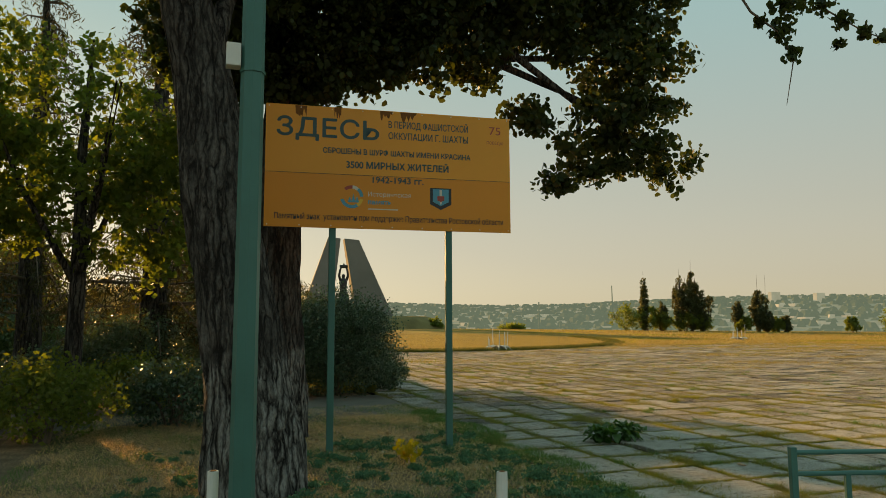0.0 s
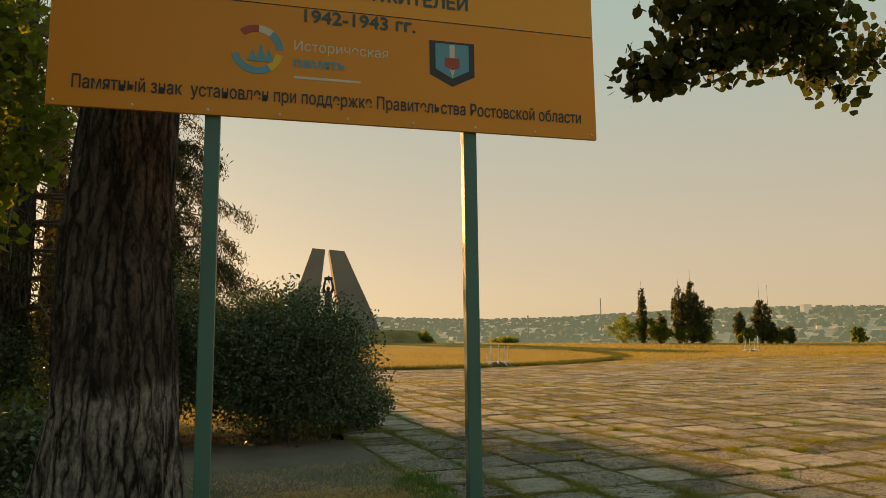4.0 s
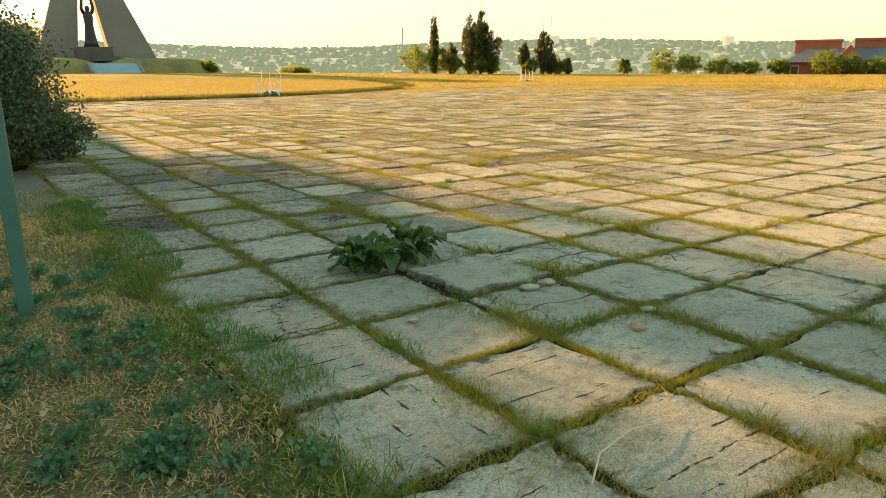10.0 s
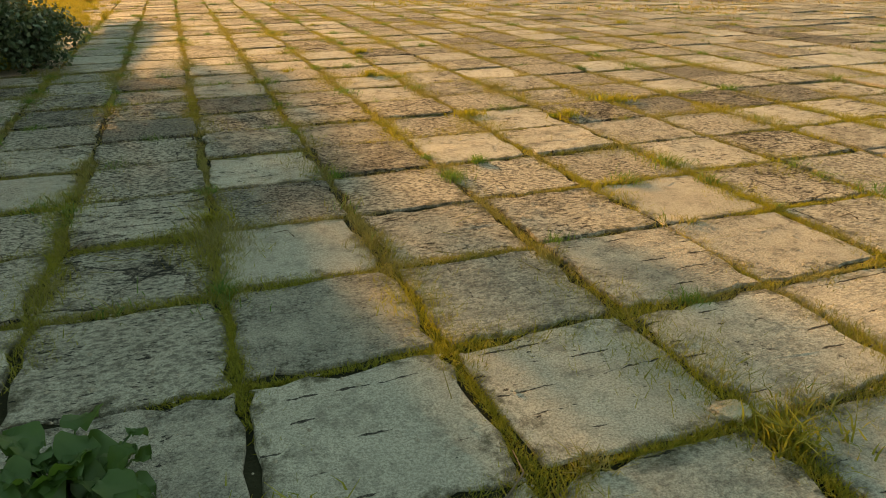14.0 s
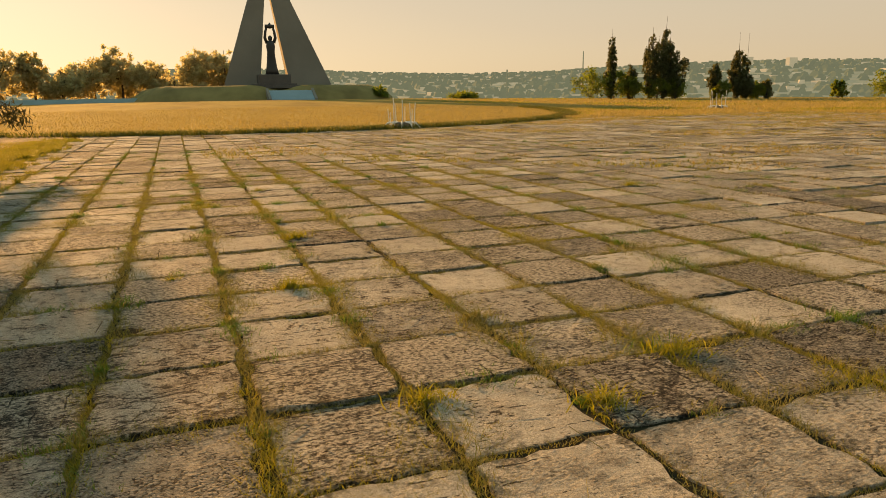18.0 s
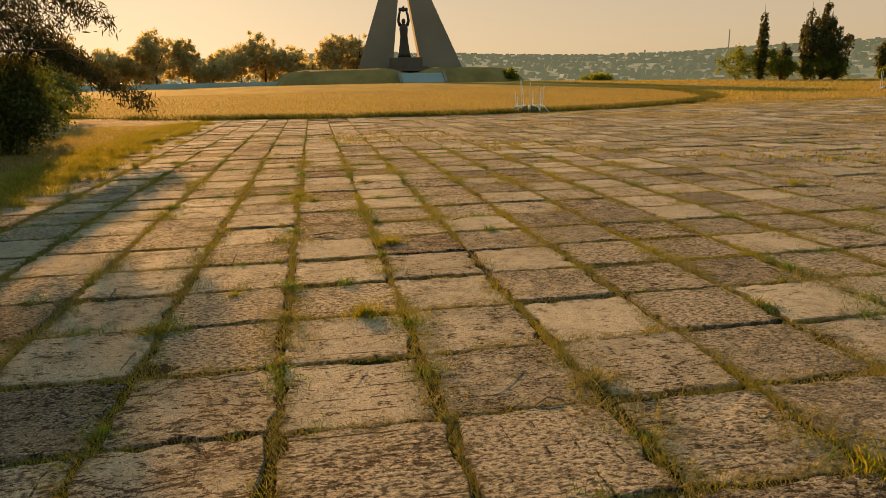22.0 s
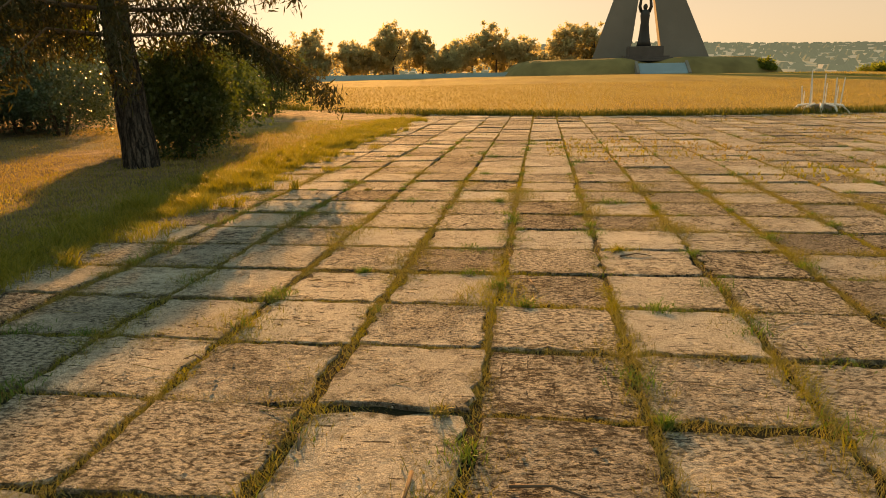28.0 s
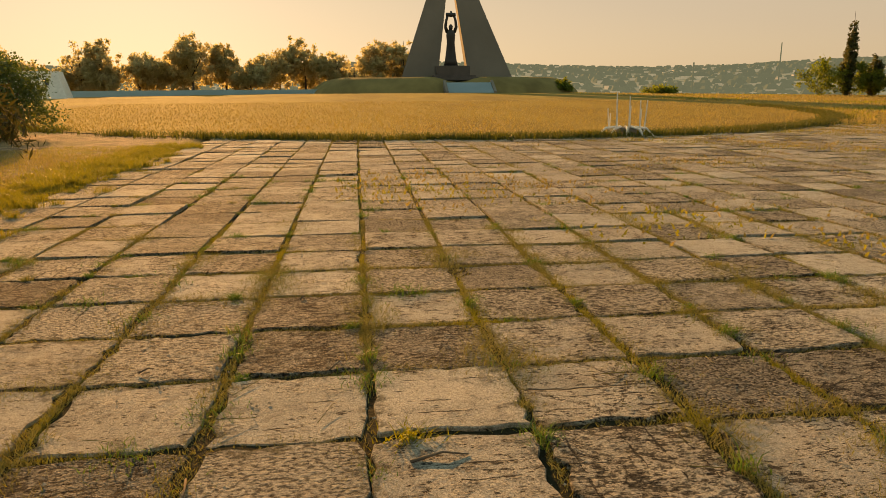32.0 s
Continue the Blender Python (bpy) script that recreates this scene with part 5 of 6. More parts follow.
twig("fallen_branch", [(2.30, 2.02, 0.012), (2.46, 2.13, 0.03), (2.68, 2.17, 0.04), (2.92, 2.15, 0.014)], 0.005, "pale bare fallen branch on a slab")
twig("fallen_branch", [(2.68, 2.17, 0.038), (2.76, 2.25, 0.05), (2.84, 2.30, 0.012)], 0.004, "pale bare fallen branch on a slab")
prt = random.Random(14)
for k in range(34):
    x, y = prt.uniform(2.2, 9.5), prt.uniform(3, 24)
    a, L = prt.uniform(0, 3.14), prt.uniform(0.06, 0.22)
    twig("small_twig", [(x, y, 0.012), (x + math.cos(a) * L * 0.5, y + math.sin(a) * L * 0.5, 0.03), (x + math.cos(a + 0.4) * L, y + math.sin(a + 0.4) * L, 0.012)], prt.uniform(0.003, 0.007), "thin dry twig lying on the paving")


def rubble(x, y, r, seed):
    pr = random.Random(seed)
    bm = bmesh.new()
    bmesh.ops.create_icosphere(bm, subdivisions=3, radius=1.0)
    for v in bm.verts:
        n = 1 + 0.5 * noise.noise(v.co * 2.2 + Vector((seed, 0, 0))) + 0.35 * noise.noise(v.co * 6)
        v.co = Vector((v.co.x * r * n, v.co.y * r * 0.8 * n, max(-0.02, v.co.z * r * 0.22 * n)))
    o = part("rubble", bm, PALE_RUBBLE, None, smooth=True)
    o.location = (x, y, 0.01)
    tagged(o, "pale crumbled mortar heap on a slab", "rubble")


def grass_tuft(x, y, seed, h, r, dry):
    rng = np.random.default_rng(seed)
    n = int(130 * r / 0.1)
    d, a = np.abs(rng.normal(size=n)) * r * 0.5, rng.uniform(0, 6.28, n)
    t = thing("grass_tuft", x, y, 0, "bushy green grass tuft in a slab joint" if not dry else "yellowing grass tuft in a slab joint", "grass", "tufts on the paving")
    me = blades("foliage", d * np.cos(a) * 1.3, d * np.sin(a), -0.02, h * rng.uniform(0.3, 0.95, n), np.full(n, 0.0085), GRASS_YELLOW if dry else GRASS_JOINT, rng, 1.2)
    put("foliage", me, t)


for k, (tx, ty, th, tr) in enumerate(((6.14, 12.0, 0.15, 0.15), (8.11, 9.54, 0.12, 0.22), (7.29, 9.09, 0.13, 0.18), (6.45, 9.46, 0.11, 0.16), (7.23, 10.6, 0.12, 0.14), (5.2, 12.64, 0.08, 0.07), (5.64, 4.67, 0.13, 0.18),
                                      (4.03, 4.08, 0.14, 0.22), (6.52, 14.09, 0.14, 0.16), (6.58, 18.36, 0.11, 0.12), (3.07, 26.3, 0.10, 0.12), (12.44, 16.12, 0.16, 0.16), (4.0, 7.4, 0.14, 0.10), (4.75, 11.91, 0.09, 0.12), (4.05, 9.6, 0.08, 0.12), (4.0, 4.85, 0.1, 0.2))):
    grass_tuft(tx, ty, 620 + k, th, tr, k in (4, 10, 14))
for a, b, r in (((5.40, 14.67), (5.39, 14.27), 0.009), ((4.66, 14.34), (4.68, 14.11), 0.008), ((5.79, 14.61), (6.09, 14.56), 0.008), ((4.26, 13.03), (4.28, 12.82), 0.008), ((4.74, 11.57), (4.72, 11.31), 0.006), ((5.63, 18.13), (5.65, 17.83), 0.006), ((5.82, 17.39), (5.84, 17.04), 0.007), ((6.57, 18.15), (6.83, 18.18), 0.008)):
    m0 = ((a[0] + b[0]) / 2 + 0.015, (a[1] + b[1]) / 2 + 0.02)
    twig("stick", [(*a, 0.012), (*m0, 0.03), (*b, 0.014)], r, "short dry stick lying on the paving")


def chip(x, y, rz, L, w):
    bm = bmesh.new()
    bmesh.ops.create_icosphere(bm, subdivisions=2, radius=1.0)
    for q in bm.verts:
        s = 1 + 0.25 * noise.noise(q.co * 1.7 + Vector((rz, 0, 0)))
        q.co = Vector((q.co.x * L * s, q.co.y * w * s, q.co.z * 0.012))
    o = part("wood_chip", bm, CHIP, None, smooth=True)
    o.matrix_basis = pose(x, y, 0.018, 4, 6, rz)
    tagged(o, "pale brown curled chip of bark on a slab", "chip")


CHIP = plain("bark_chip", (0.42, 0.27, 0.17), 0.85, vary=0.3, scale=30, bump=0.4)
chip(3.69, 3.01, 30, 0.045, 0.018)
chip(3.66, 2.95, -40, 0.055, 0.022)
PALE_RUBBLE = plain("pale_mortar", (0.50, 0.44, 0.34), 0.95, vary=0.25, scale=25, bump=0.9, dist=0.02)
rubble(3.69, 3.90, 0.07, 1)
rubble(3.86, 3.92, 0.065, 2)
rubble(3.98, 3.14, 0.05, 5)
rubble(2.70, 3.83, 0.035, 6)
rubble(5.55, 4.86, 0.07, 3)
rubble(3.75, 2.5, 0.04, 4)


def bushy_weed(name, x, y, seed, n, size, h, r, mat, label):
    rng = np.random.default_rng(seed)
    t = thing(name, x, y, 0, label, "plant")
    sub = blob_points(rng, n, (0, 0, h * 0.5), (r, r, h * 0.5), 0.1)
    sub[:, 2] = np.maximum(sub[:, 2], 0.01)
    put("leaves", leaf_mesh("leaves", sub, size, mat, rng, 0.8, -0.4), t)
    for k in range(3):
        a = k * 2.1
        bm = bmesh.new()
        tube(bm, [(0, 0, -0.05), (math.cos(a) * r * 0.4, math.sin(a) * r * 0.4, h * 0.5), (math.cos(a) * r * 0.7, math.sin(a) * r * 0.7, h * 0.9)], [0.005, 0.004, 0.002], 4)
        part("stem", bm, mat, t)


bushy_weed("yellow_plant", -0.03, 4.37, 71, 130, 0.07, 0.32, 0.18, YELLOW_LEAF, "bright yellow leafy plant in the dry lawn")
prw = random.Random(31)
spots = [(prw.gauss(1.05, 0.28), prw.uniform(1.2, 6.2), 1.0) for k in range(60)]
for cx, cy, cr in ((-0.9, 3.5, 0.5), (0.1, 3.0, 0.5), (-0.4, 2.2, 0.5), (-1.3, 2.4, 0.6), (0.3, 4.2, 0.4), (-1.0, 5.0, 0.6), (-2.2, 3.8, 0.8), (0.4, 1.7, 0.4), (-0.3, 5.6, 0.5)):
    spots += [(prw.gauss(cx, cr * 0.5), prw.gauss(cy, cr * 0.5), 1.0) for k in range(10)]
spots += [(prw.uniform(-3.2, 1.3), prw.uniform(0.6, 6.0), 0.75) for k in range(80)]
for k, (x, y, big) in enumerate(spots):
    if x > 1.55 or (abs(x + 0.03) < 0.3 and abs(y - 4.37) < 0.3):
        continue
    bushy_weed("weed", x, y, 400 + k, 120, 0.028, prw.uniform(0.04, 0.13) * big, prw.uniform(0.07, 0.19) * big, WEED, "low blue-green leafy weed in the dry lawn")

# ---- grass ----


def field_of_blades(name, n, x0, x1, y0, y1, hmin, hmax, wid, mat, label, keep, seed, lean=0.7, z=0.0):
    rng = np.random.default_rng(seed)
    x, y = rng.uniform(x0, x1, n), rng.uniform(y0, y1, n)
    k = keep(x, y, rng)
    x, y = x[k], y[k]
    h = rng.uniform(hmin, hmax, len(x))
    w = wid * rng.uniform(0.6, 1.4, len(x))
    zz = height(x, y) - 0.01 + z
    tagged(new(name, blades(name, x, y, zz, h, w, mat, rng, lean)), label, "grass", kind="stuff")


def patch(x, y, s, seed):
    """Smooth patchiness between 0 and 1."""
    return 0.5 + 0.25 * (np.sin(x * s + seed) * np.cos(y * s * 1.3 + seed * 2) + np.sin(x * s * 2.1 + y * s * 1.7 + seed * 3) * 0.9 + np.cos(y * s * 2.9 - x * s * 1.1) * 0.5)


edge = lambda y: 1.62 + 0.16 * np.sin(y * 2.1) + 0.10 * np.sin(y * 5.3 + 1)
field_of_blades("dry_grass_near", 90000, -4.5, 1.9, -1.5, 10.5, 0.015, 0.06, 0.006, GRASS_DRY, "short dry straw-coloured grass", lambda x, y, r: (x < edge(y)) & (patch(x, y, 1.7, 2) + r.uniform(-0.3, 0.3, len(x)) > 0.42), 81, 1.4)
field_of_blades("green_grass_near", 70000, -4.5, 1.9, -1.5, 10.5, 0.02, 0.08, 0.006, GRASS_GREEN, "short green grass among the straw", lambda x, y, r: (x < edge(y)) & (patch(x, y, 1.7, 2) + r.uniform(-0.3, 0.3, len(x)) < 0.46 + 0.3 * (x > 0.8)), 82, 1.0)


def straw():
    rng = np.random.default_rng(87)
    n = 210000
    x, y = rng.uniform(-4.2, 1.7, n), rng.uniform(-1.0, 9.0, n)
    k = (x < edge(y)) & (patch(x, y, 1.3, 4) + rng.uniform(-0.4, 0.4, n) > 0.32)
    x, y = x[k], y[k]
    me = short_blades("straw_litter", x, y, rng.uniform(0.002, 0.02, len(x)), rng.uniform(0.006, 0.016, len(x)), rng.uniform(0.004, 0.008, len(x)), GRASS_DRY, rng, 4.0)
    tagged(new("straw_litter", me), "litter of dry straw lying over the lawn", "straw", kind="stuff")
    n = 900
    x, y = rng.uniform(-3.5, 1.6, n), rng.uniform(0, 8, n)
    ctr = np.stack([x, y, np.full(n, 0.02)], 1)
    tagged(new("fallen_leaves", leaf_mesh("fallen_leaves", ctr, 0.045, DEAD_LEAF, rng, 0.85)), "scattered dry fallen leaves", "leaves", kind="stuff")


DEAD_LEAF = leaf_material("dead_leaf", (0.22, 0.12, 0.06), (0.55, 0.44, 0.32), 0.15)
straw()
field_of_blades("edge_grass", 95000, -2.4, 1.95, 14.0, 37.0, 0.02, 0.07, 0.010, GRASS_EDGE, "yellow-green grass beside the paving", lambda x, y, r: (x < edge(y)) & (r.random(len(x)) < 0.35 + 0.65 * (x > 0.0)), 83, 0.7)
field_of_blades("golden_edge_grass", 85000, -9.0, 1.0, 12.0, 36.0, 0.025, 0.08, 0.014, GRASS_GOLD, "dry golden grass under the trees", lambda x, y, r: (x < edge(y) - 0.5) & (np.hypot(x - 0.55, y - 13.4) > 2.3) & (patch(x, y, 0.9, 3) + r.uniform(-0.3, 0.3, len(x)) > 0.35), 84, 0.8)
field_of_blades("lawn_grass", 70000, -15, 37, 38, 80, 0.05, 0.16, 0.045, GRASS_GOLD, "tall dry golden lawn grass", lambda x, y, r: in_lawn(x, y) & (r.random(len(x)) < np.clip(30 / (y - 25), 0.2, 1)), 85, 0.5)


field_of_blades("fringe_grass", 26000, 1.2, 1.95, 0.6, 9.5, 0.02, 0.09, 0.006, GRASS_GREEN, "green grass creeping over the paving edge", lambda x, y, r: (np.abs(x - edge(y)) < 0.26) & (patch(x, y, 2.1, 4) + r.uniform(-0.25, 0.25, len(x)) > 0.33), 88, 1.1)


def edge_tufts():
    """Ragged clumps along the paving's grassy edge."""
    rng = np.random.default_rng(91)
    n = 950
    ty = rng.uniform(13.5, 37, n)
    tx = 1.22 + rng.normal(size=n) * 0.36
    k = rng.integers(40, 110, n)
    s = np.repeat(rng.uniform(0.03, 0.10, n), k)
    x, y = np.repeat(tx, k) + rng.normal(size=k.sum()) * s, np.repeat(ty, k) + rng.normal(size=k.sum()) * s
    h = np.repeat(0.05 + 0.19 * rng.random(n) ** 1.7, k) * rng.uniform(0.5, 1.1, k.sum())
    tagged(new("edge_tufts", blades("edge_tufts", x, y, -0.02, h, np.full(len(x), 0.009), GRASS_EDGE, rng, 1.0)), "ragged green grass clumps along the paving edge", "grass", kind="stuff")


edge_tufts()


def lawn_rim():
    rng = np.random.default_rng(86)
    n = 42000
    a = rng.uniform(np.pi * 1.02, np.pi * 1.98, n)
    r = 1.0 + rng.normal(size=n) * 0.012 * (0.4 + patch(np.cos(a) * 20, np.sin(a) * 20, 0.8, 3))
    x, y = 11 + 26 * r * np.cos(a), 70 + 32 * r * np.sin(a)
    k = patch(x, y, 0.45, 6) + 0.5 * patch(x, y, 1.7, 2) + rng.uniform(-0.2, 0.2, n) > 0.62 - 0.26 * smooth01(2, 9, x)
    x, y = x[k], y[k]
    me = blades("rim_grass", x, y, height(x, y), rng.uniform(0.05, 0.30, len(x)), np.full(len(x), 0.03), GRASS_RIM, rng, 0.8)
    tagged(new("rim_grass", me), "dark green rim of grass round the lawn", "grass", kind="stuff")
    n = 130000
    x, y = rng.uniform(6, 50, n), rng.uniform(-4, 48, n)
    k = ~in_lawn(x, y) & (np.hypot(x - 5, y - 8) > 14) & (patch(x, y, 0.35, 8) + 0.5 * patch(x, y, 1.4, 1) + rng.uniform(-0.15, 0.15, n) > 0.97 - 0.42 * smooth01(26, 50, np.hypot(x - 5, y - 8)))
    x, y = x[k], y[k]
    gold = patch(x, y, 0.6, 2) + rng.uniform(-0.3, 0.3, len(x)) > 0.38
    for nm, q, mat, lab in (("plaza_grass", ~gold, GRASS_EDGE, "patches of green grass overrunning the far paving"), ("golden_plaza_grass", gold, GRASS_GOLD, "dry golden tufts overrunning the far paving")):
        tagged(new(nm, blades(nm, x[q], y[q], height(x[q], y[q]), rng.uniform(0.02, 0.085, q.sum()), np.full(q.sum(), 0.035), mat, rng, 0.9)), lab, "grass", kind="stuff")
    n = 150000
    a, r = rng.uniform(-0.1, 1.75, n), 40 + 75 * rng.random(n) ** 1.3
    x, y = 5 + np.sin(a) * r, 8 + np.cos(a) * r
    k = ~in_lawn(x, y) & ((x > PLAZA_X - 3 * rng.random(n)) | (y > PLAZA_Y - 3 * rng.random(n)))
    x, y = x[k], y[k]
    green = patch(x, y, 0.16, 5) + rng.uniform(-0.2, 0.2, len(x)) > 0.72
    for nm, q, mat, lab in (("meadow_grass", ~green, GRASS_GOLD, "dry golden meadow grass beyond the paving"), ("meadow_green", green, GRASS_EDGE, "greener patches in the dry meadow")):
        tagged(new(nm, blades(nm, x[q], y[q], height(x[q], y[q]), rng.uniform(0.05, 0.22, q.sum()), np.full(q.sum(), 0.06), mat, rng, 0.7)), lab, "grass", kind="stuff")


lawn_rim()

# ---- paving ----
PITCH = 0.8
NEAR_COLS, NEAR_ROWS = range(2, 14), range(1, 28)
LOOSE = plain("loose_stone", (0.36, 0.32, 0.26), 0.95, vary=0.35, scale=30, bump=0.6)


def slab_mesh(seed):
    """One worn slab with chipped corners, its top at z 0."""
    pr = random.Random(seed)
    q = 0.381
    out = []
    for cx, cy, dx, dy in ((-1, -1, 1, 0), (1, -1, 0, 1), (1, 1, -1, 0), (-1, 1, 0, -1)):
        c = 0.010 + (pr.random() < 0.35) * pr.uniform(0.01, 0.06)
        for k in range(8):
            f = -1 + c / q + (2 - 2 * c / q) * k / 7
            edge_x, edge_y = (f * dx if dx else cx), (f * dy if dy else cy)
            bite = (pr.random() < 0.3) * pr.uniform(0.01, 0.045) + pr.uniform(-0.010, 0.014)
            out.append((q * edge_x - (0 if dx else cx) * bite, q * edge_y - (0 if dy else cy) * bite))
    n = len(out)
    v = [(x, y, -0.09) for x, y in out] + [(x, y, -0.006 - pr.uniform(0, 0.008)) for x, y in out] + [(x * 0.985, y * 0.985, 0.0) for x, y in out]
    f = [(k, (k + 1) % n, n + (k + 1) % n, n + k) for k in range(n)] + [(n + k, n + (k + 1) % n, 2 * n + (k + 1) % n, 2 * n + k) for k in range(n)]
    # uneven worn top: rings of points towards the middle
    amp = 0.003 if seed % 3 else 0.006
    for s in (0.75, 0.4):
        o = len(v)
        v += [(x * s, y * s, amp * noise.noise(Vector((x * s * 7, y * s * 7, seed * 3.7)))) for x, y in out]
        p = o - n
        f += [(p + k, p + (k + 1) % n, o + (k + 1) % n, o + k) for k in range(n)]
    f.append(tuple(range(len(v) - n, len(v))))
    me = bpy.data.meshes.new("slab")
    me.from_pydata(v, [], f)
    me.update()
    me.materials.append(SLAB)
    return me


def build_paving():
    bm = bmesh.new()
    box(bm, 1.55, PLAZA_X, -7.6, PLAZA_Y, -0.3, -0.02)
    bed = part("pavement", bm, SOIL)
    tagged(bed, "old concrete slab paving with grass in the joints", "pavement", kind="structure")
    # lumpy earth that fills the joints nearest the walk
    gx, gy = np.meshgrid(np.linspace(1.56, 12.2, 134), np.linspace(0.4, 23.0, 283))
    rg = np.random.default_rng(5)
    v = np.stack([gx, gy, -0.017 + 0.004 * (patch(gx, gy, 2.3, 1) - 0.5) * 2 + rg.normal(size=gx.shape) * 0.002 - 0.05 * np.exp(-(((gx - 3.2) / 0.05) ** 4)) * ((gy > 3.75) & (gy < 4.85))], -1).reshape(-1, 3)
    i = (np.arange(282)[:, None] * 134 + np.arange(133)).ravel()
    put("joint_earth", mesh_np("joint_earth", v, np.stack([i, i + 1, i + 135, i + 134], 1), SOIL, True), bed)
    kinds = [slab_mesh(900 + k) for k in range(14)]
    pr = random.Random(17)
    for i in NEAR_COLS:
        for j in NEAR_ROWS:
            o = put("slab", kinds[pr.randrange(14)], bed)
            push = {(3, 5): -0.03, (4, 5): 0.035, (3, 4): -0.012, (4, 4): 0.012}.get((i, j), 0.0)
            lift = 0.009 * pr.uniform(-1, 1)
            if (i, j) == (4, 5):
                lift = 0.025
            o.matrix_basis = pose((i + 0.5) * PITCH + push + pr.uniform(-0.016, 0.016), (j + 0.5) * PITCH + pr.uniform(-0.016, 0.016), lift, pr.uniform(-0.7, 0.7), pr.uniform(-0.6, 0.6), pr.choice((0, 90, 180, 270)) + pr.uniform(-1.2, 1.2))
    # the rest in one mesh
    rng = np.random.default_rng(18)
    ii, jj = np.meshgrid(np.arange(2, 61), np.arange(-9, 58))
    ii, jj = ii.ravel(), jj.ravel()
    x, y = (ii + 0.5) * PITCH, (jj + 0.5) * PITCH
    near = (ii >= 2) & (ii < 14) & (jj >= 1) & (jj < 28)
    gone = in_lawn(x, y) | ((x > 30) & (rng.random(len(x)) < 0.10)) | (rng.random(len(x)) < 0.7 * smooth01(40, 48, np.maximum(x, y + 2)))
    keep = ~near & ~gone
    x, y = x[keep] + rng.uniform(-0.012, 0.012, keep.sum()), y[keep] + rng.uniform(-0.012, 0.012, keep.sum())
    n = len(x)
    q1 = 0.372 + rng.uniform(-0.014, 0.008, n)
    q0 = q1 + 0.004
    z = height(x, y) + rng.uniform(-0.006, 0.022, n)
    sq = np.array([[-1, -1], [1, -1], [1, 1], [-1, 1]], float)
    tilt = rng.uniform(-0.008, 0.008, (n, 2))
    low = np.concatenate([sq[None] * q0[:, None, None] + np.stack([x, y], 1)[:, None], np.broadcast_to((z - 0.05)[:, None, None], (n, 4, 1))], 2)
    hi = np.concatenate([sq[None] * q1[:, None, None] + np.stack([x, y], 1)[:, None], z[:, None, None] + (sq[None] * tilt[:, None]).sum(2, keepdims=True)], 2)
    v = np.concatenate([low, hi], 1).reshape(-1, 3)
    fc = np.array([[0, 1, 5, 4], [1, 2, 6, 5], [2, 3, 7, 6], [3, 0, 4, 7], [4, 5, 6, 7]])
    f = (fc[None] + np.arange(n)[:, None, None] * 8).reshape(-1, 4)
    o = put("slabs", mesh_np("slabs", v, f, SLAB_FAR), bed)
    tagged(o, kind="stuff")


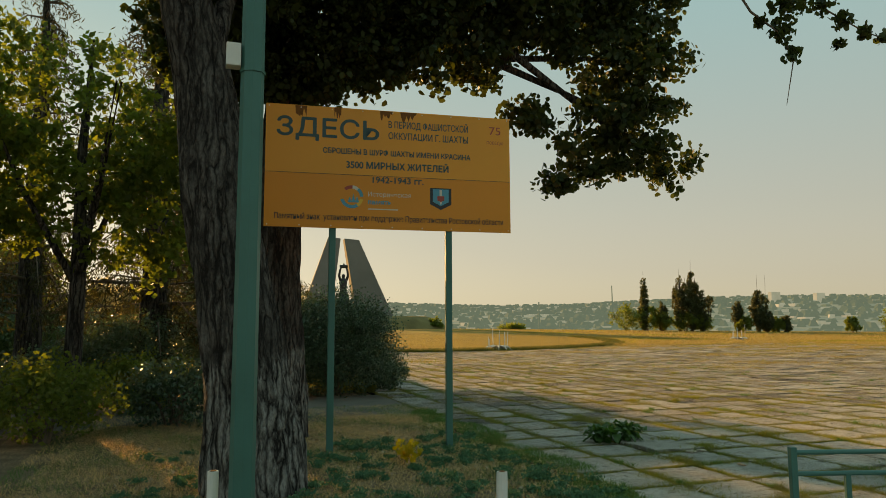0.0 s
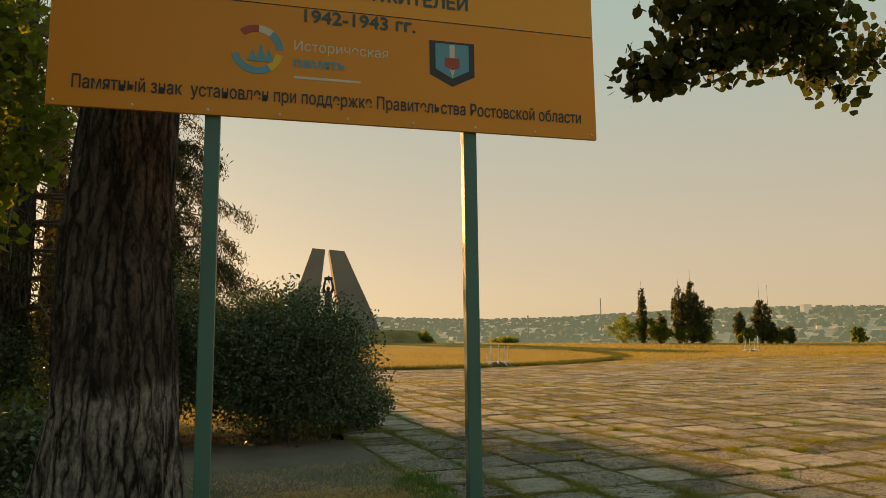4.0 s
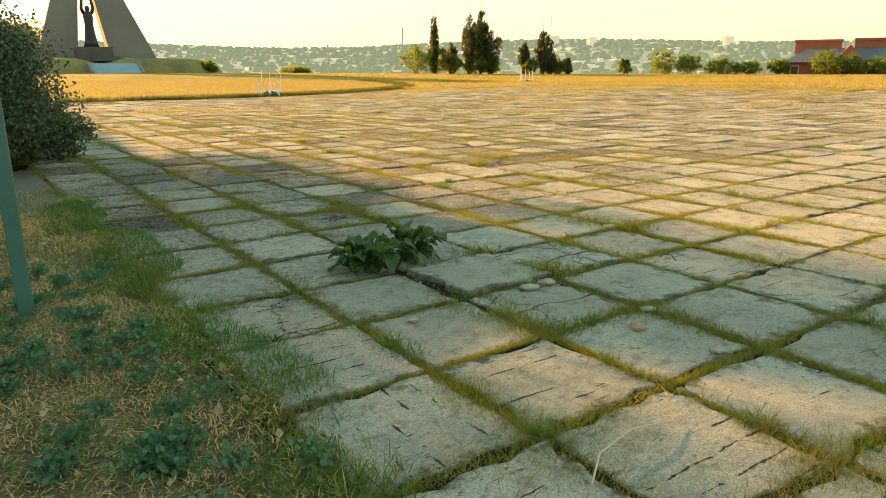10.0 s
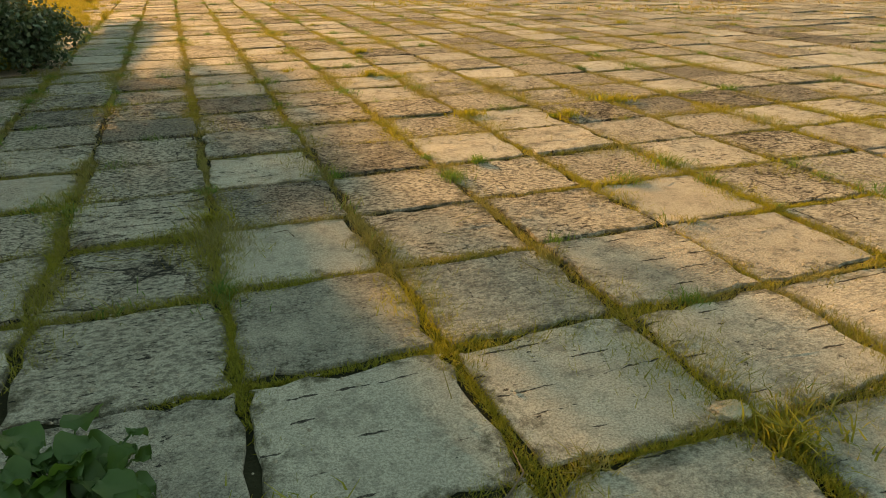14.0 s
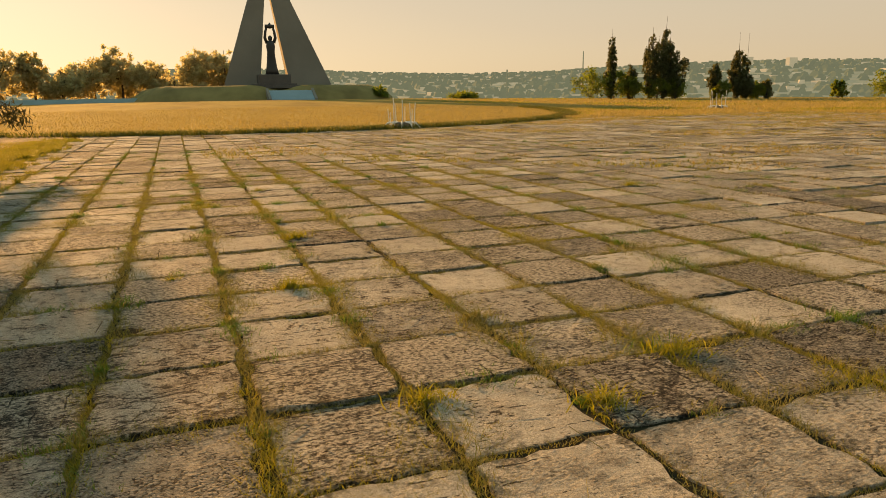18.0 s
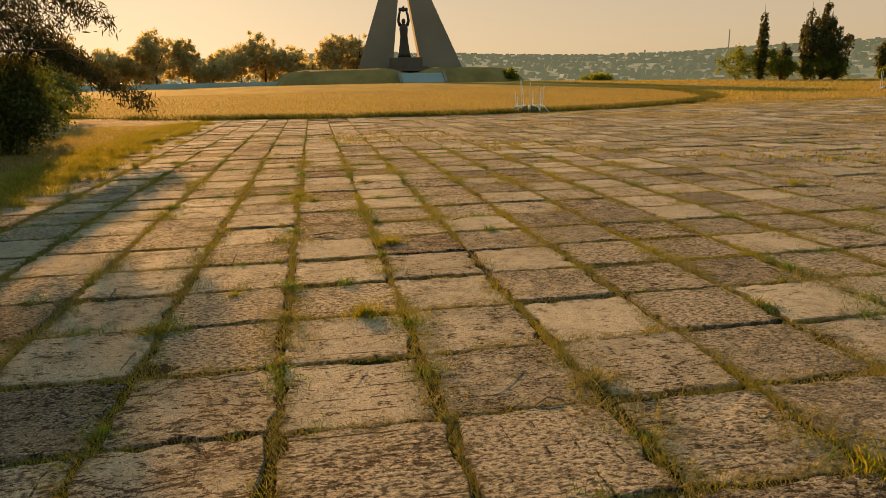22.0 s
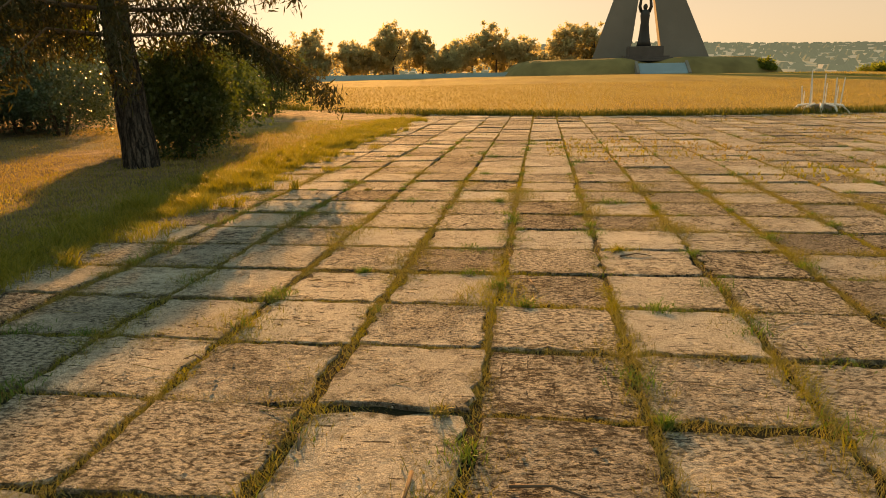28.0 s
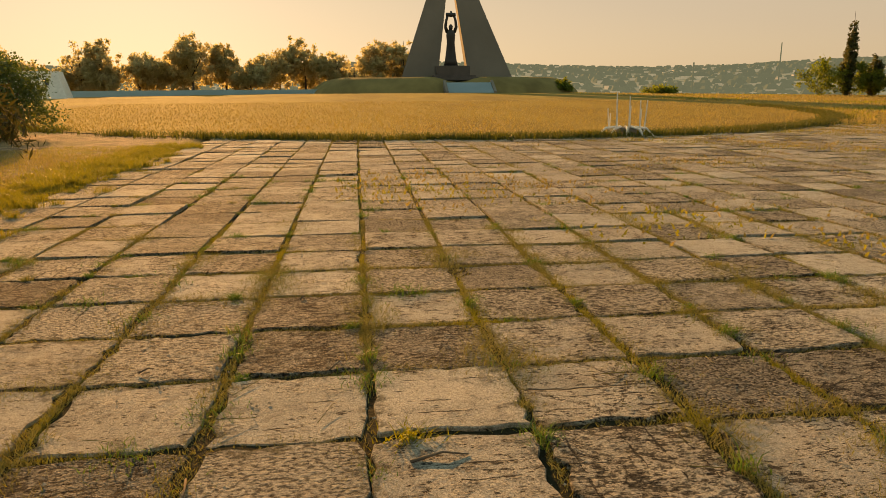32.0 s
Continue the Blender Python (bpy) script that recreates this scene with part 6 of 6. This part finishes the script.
def joint_grass():
    rng = np.random.default_rng(19)
    xs, ys, hs, ws = [], [], [], []

    def strip(n, along_col, lo_i, hi_i, lo, hi, spread, hmin, hmax, w, thin):
        k = rng.integers(lo_i, hi_i, n) * PITCH
        s = rng.uniform(lo, hi, n)
        wide = 0.22 + 2.7 * np.clip(patch(k, s, 1.6, 2.0) + 0.5 * patch(k, s, 5.3, 4.0) - 0.35, 0, 1) ** 1.4
        d = rng.normal(size=n) * spread * wide
        x, y = (k + d, s) if along_col else (s, k + d)
        p = patch(x, y, 0.9, 5.0) + 0.5 * patch(x, y, 3.1, 1.0) + rng.uniform(-0.25, 0.25, n)
        m = p > thin
        xs.append(x[m]), ys.append(y[m])
        hs.append(rng.uniform(hmin, hmax, m.sum()) * (0.5 + 1.1 * np.clip(p[m] - thin, 0, 1)))
        hs[-1] *= 0.55 + 0.6 * wide[m]
        ws.append(np.full(m.sum(), w))

    strip(430000, True, 2, 16, 0.5, 24, 0.060, 0.004, 0.032, 0.0055, 0.46)
    strip(280000, False, 1, 31, 1.6, 12.0, 0.040, 0.004, 0.020, 0.0048, 0.56)
    strip(70000, True, 2, 10, 0.8, 7.5, 0.034, 0.008, 0.032, 0.0045, 0.62)
    strip(60000, False, 1, 10, 1.6, 7.5, 0.028, 0.006, 0.028, 0.0045, 0.66)
    strip(90000, True, 2, 42, 8, 38, 0.045, 0.006, 0.022, 0.010, 0.48)
    strip(75000, False, 1, 48, 1.6, 34, 0.035, 0.004, 0.013, 0.010, 0.58)
    x, y, h, w = (np.concatenate(a) for a in (xs, ys, hs, ws))
    m = ~in_lawn(x, y) & (x > 1.5) & ~((np.abs(x - 3.2) < 0.09) & (y > 3.7) & (y < 4.85))
    x, y, h, w = x[m], y[m], h[m], w[m]
    # a share of the blades has dried to yellow, in patches
    dry = patch(x, y, 0.8, 7.0) + 0.6 * patch(x, y, 4.3, 2.0) + rng.uniform(-0.35, 0.35, len(x)) + 0.45 * smooth01(4, 12, y) > 0.92
    for nm, k, mat, lab in (("joint_grass", ~dry, GRASS_JOINT, "green grass growing in the slab joints"), ("dry_joint_grass", dry, GRASS_YELLOW, "yellowed dry grass in the slab joints")):
        tagged(new(nm, short_blades(nm, x[k], y[k], height(x[k], y[k]) - 0.02, h[k] + 0.02, w[k] * rng.uniform(0.6, 1.4, k.sum()), mat, rng, 0.9)), lab, "grass", kind="stuff")
    for a in (xs, ys, hs, ws):
        a.clear()
    strip(110000, True, 12, 61, -4, 46, 0.045, 0.010, 0.034, 0.026, 0.40)
    strip(110000, False, 1, 58, 4, 48, 0.045, 0.008, 0.026, 0.026, 0.40)
    x, y, h, w = (np.concatenate(a) for a in (xs, ys, hs, ws))
    m = ~in_lawn(x, y) & ((x > 12) | (y > 24))
    x, y, h, w = x[m], y[m], h[m], w[m]
    tagged(new("far_joint_grass", short_blades("far_joint_grass", x, y, height(x, y) - 0.02, h + 0.02, w, GRASS_YELLOW, rng, 0.9)), "golden dry grass over the far paving joints", "grass", kind="stuff")
    # mats and tufts that spill over the slab edges
    n = 950
    tx, ty = rng.uniform(1.8, 17, n), rng.uniform(1.5, 30, n)
    snap = rng.random(n) < 0.6
    tx = np.where(snap, np.round(tx / PITCH) * PITCH, tx)
    ty = np.where(snap, ty, np.round(ty / PITCH) * PITCH)
    k = rng.integers(30, 110, n)
    s = np.repeat(rng.uniform(0.02, 0.085, n), k)
    x, y = np.repeat(tx, k) + rng.normal(size=k.sum()) * s, np.repeat(ty, k) + rng.normal(size=k.sum()) * s
    tall = np.repeat(rng.uniform(0.5, 1.0, n) ** 2, k)
    hue = np.repeat(rng.random(n), k) + rng.uniform(-0.2, 0.2, k.sum())
    for nm, q, mat, lab in (("grass_tufts", hue < 0.62, GRASS_GREEN, "tufts of longer green grass between slabs"), ("dry_tufts", hue >= 0.62, GRASS_YELLOW, "yellow dry tufts between slabs")):
        tagged(new(nm, blades(nm, x[q], y[q], -0.02, (0.028 + rng.uniform(0.01, 0.085, q.sum()) * tall[q]), np.full(q.sum(), 0.006), mat, rng, 1.1)), lab, "grass", kind="stuff")


def loose_stones():
    """Crumbs of broken concrete that lie on the slabs and catch the low sun."""
    rng = np.random.default_rng(23)
    n = 30000
    x, y = rng.uniform(1.7, 12.5, n), rng.uniform(1, 24, n)
    k = patch(x, y, 1.9, 6) + 0.5 * patch(x, y, 5.1, 3) + rng.uniform(-0.3, 0.3, n) > 0.85
    x, y = x[k], y[k]
    n = len(x)
    r = 0.0025 + 0.010 * rng.random(n) ** 3
    octa = np.array([[1, 0, 0], [0, 1, 0], [-1, 0, 0], [0, -1, 0], [0, 0, 0.8], [0, 0, -0.5]])
    v = octa[None] * r[:, None, None] * rng.uniform(0.6, 1.4, (n, 6, 1)) + np.stack([x, y, 0.35 * r], 1)[:, None]
    f = np.array([[0, 1, 4], [1, 2, 4], [2, 3, 4], [3, 0, 4], [1, 0, 5], [2, 1, 5], [3, 2, 5], [0, 3, 5]])
    f = (f[None] + np.arange(n)[:, None, None] * 6).reshape(-1, 3)
    tagged(new("loose_stones", mesh_np("loose_stones", v.reshape(-1, 3), f, LOOSE)), "small crumbs of concrete scattered on the slabs", "gravel", kind="stuff")
    # dry stalks lying about
    n = 450
    x, y = rng.uniform(1.8, 12, n), rng.uniform(1.5, 22, n)
    a, L = rng.uniform(0, 6.28, n), rng.uniform(0.04, 0.22, n)
    d = np.stack([np.cos(a), np.sin(a), 0 * a], 1)
    p = np.stack([x, y, np.full(n, 0.006)], 1)
    e = np.cross(d, (0, 0, 1)) * 0.0022
    u = np.array((0, 0, 0.003))
    q = p + d * L[:, None] + np.stack([0 * a, 0 * a, rng.uniform(0, 0.03, n)], 1)
    v = np.stack([p - e, p + e, p + u, q - e * 0.5, q + e * 0.5, q + u], 1).reshape(-1, 3)
    f = np.array([[0, 2, 5, 3], [2, 1, 4, 5], [1, 0, 3, 4]])
    f = (f[None] + np.arange(n)[:, None, None] * 6).reshape(-1, 4)
    tagged(new("dry_stalks", mesh_np("dry_stalks", v, f, GRASS_YELLOW)), "thin dry stalks scattered on the slabs", "straw", kind="stuff")


joint_grass()
loose_stones()
build_paving()
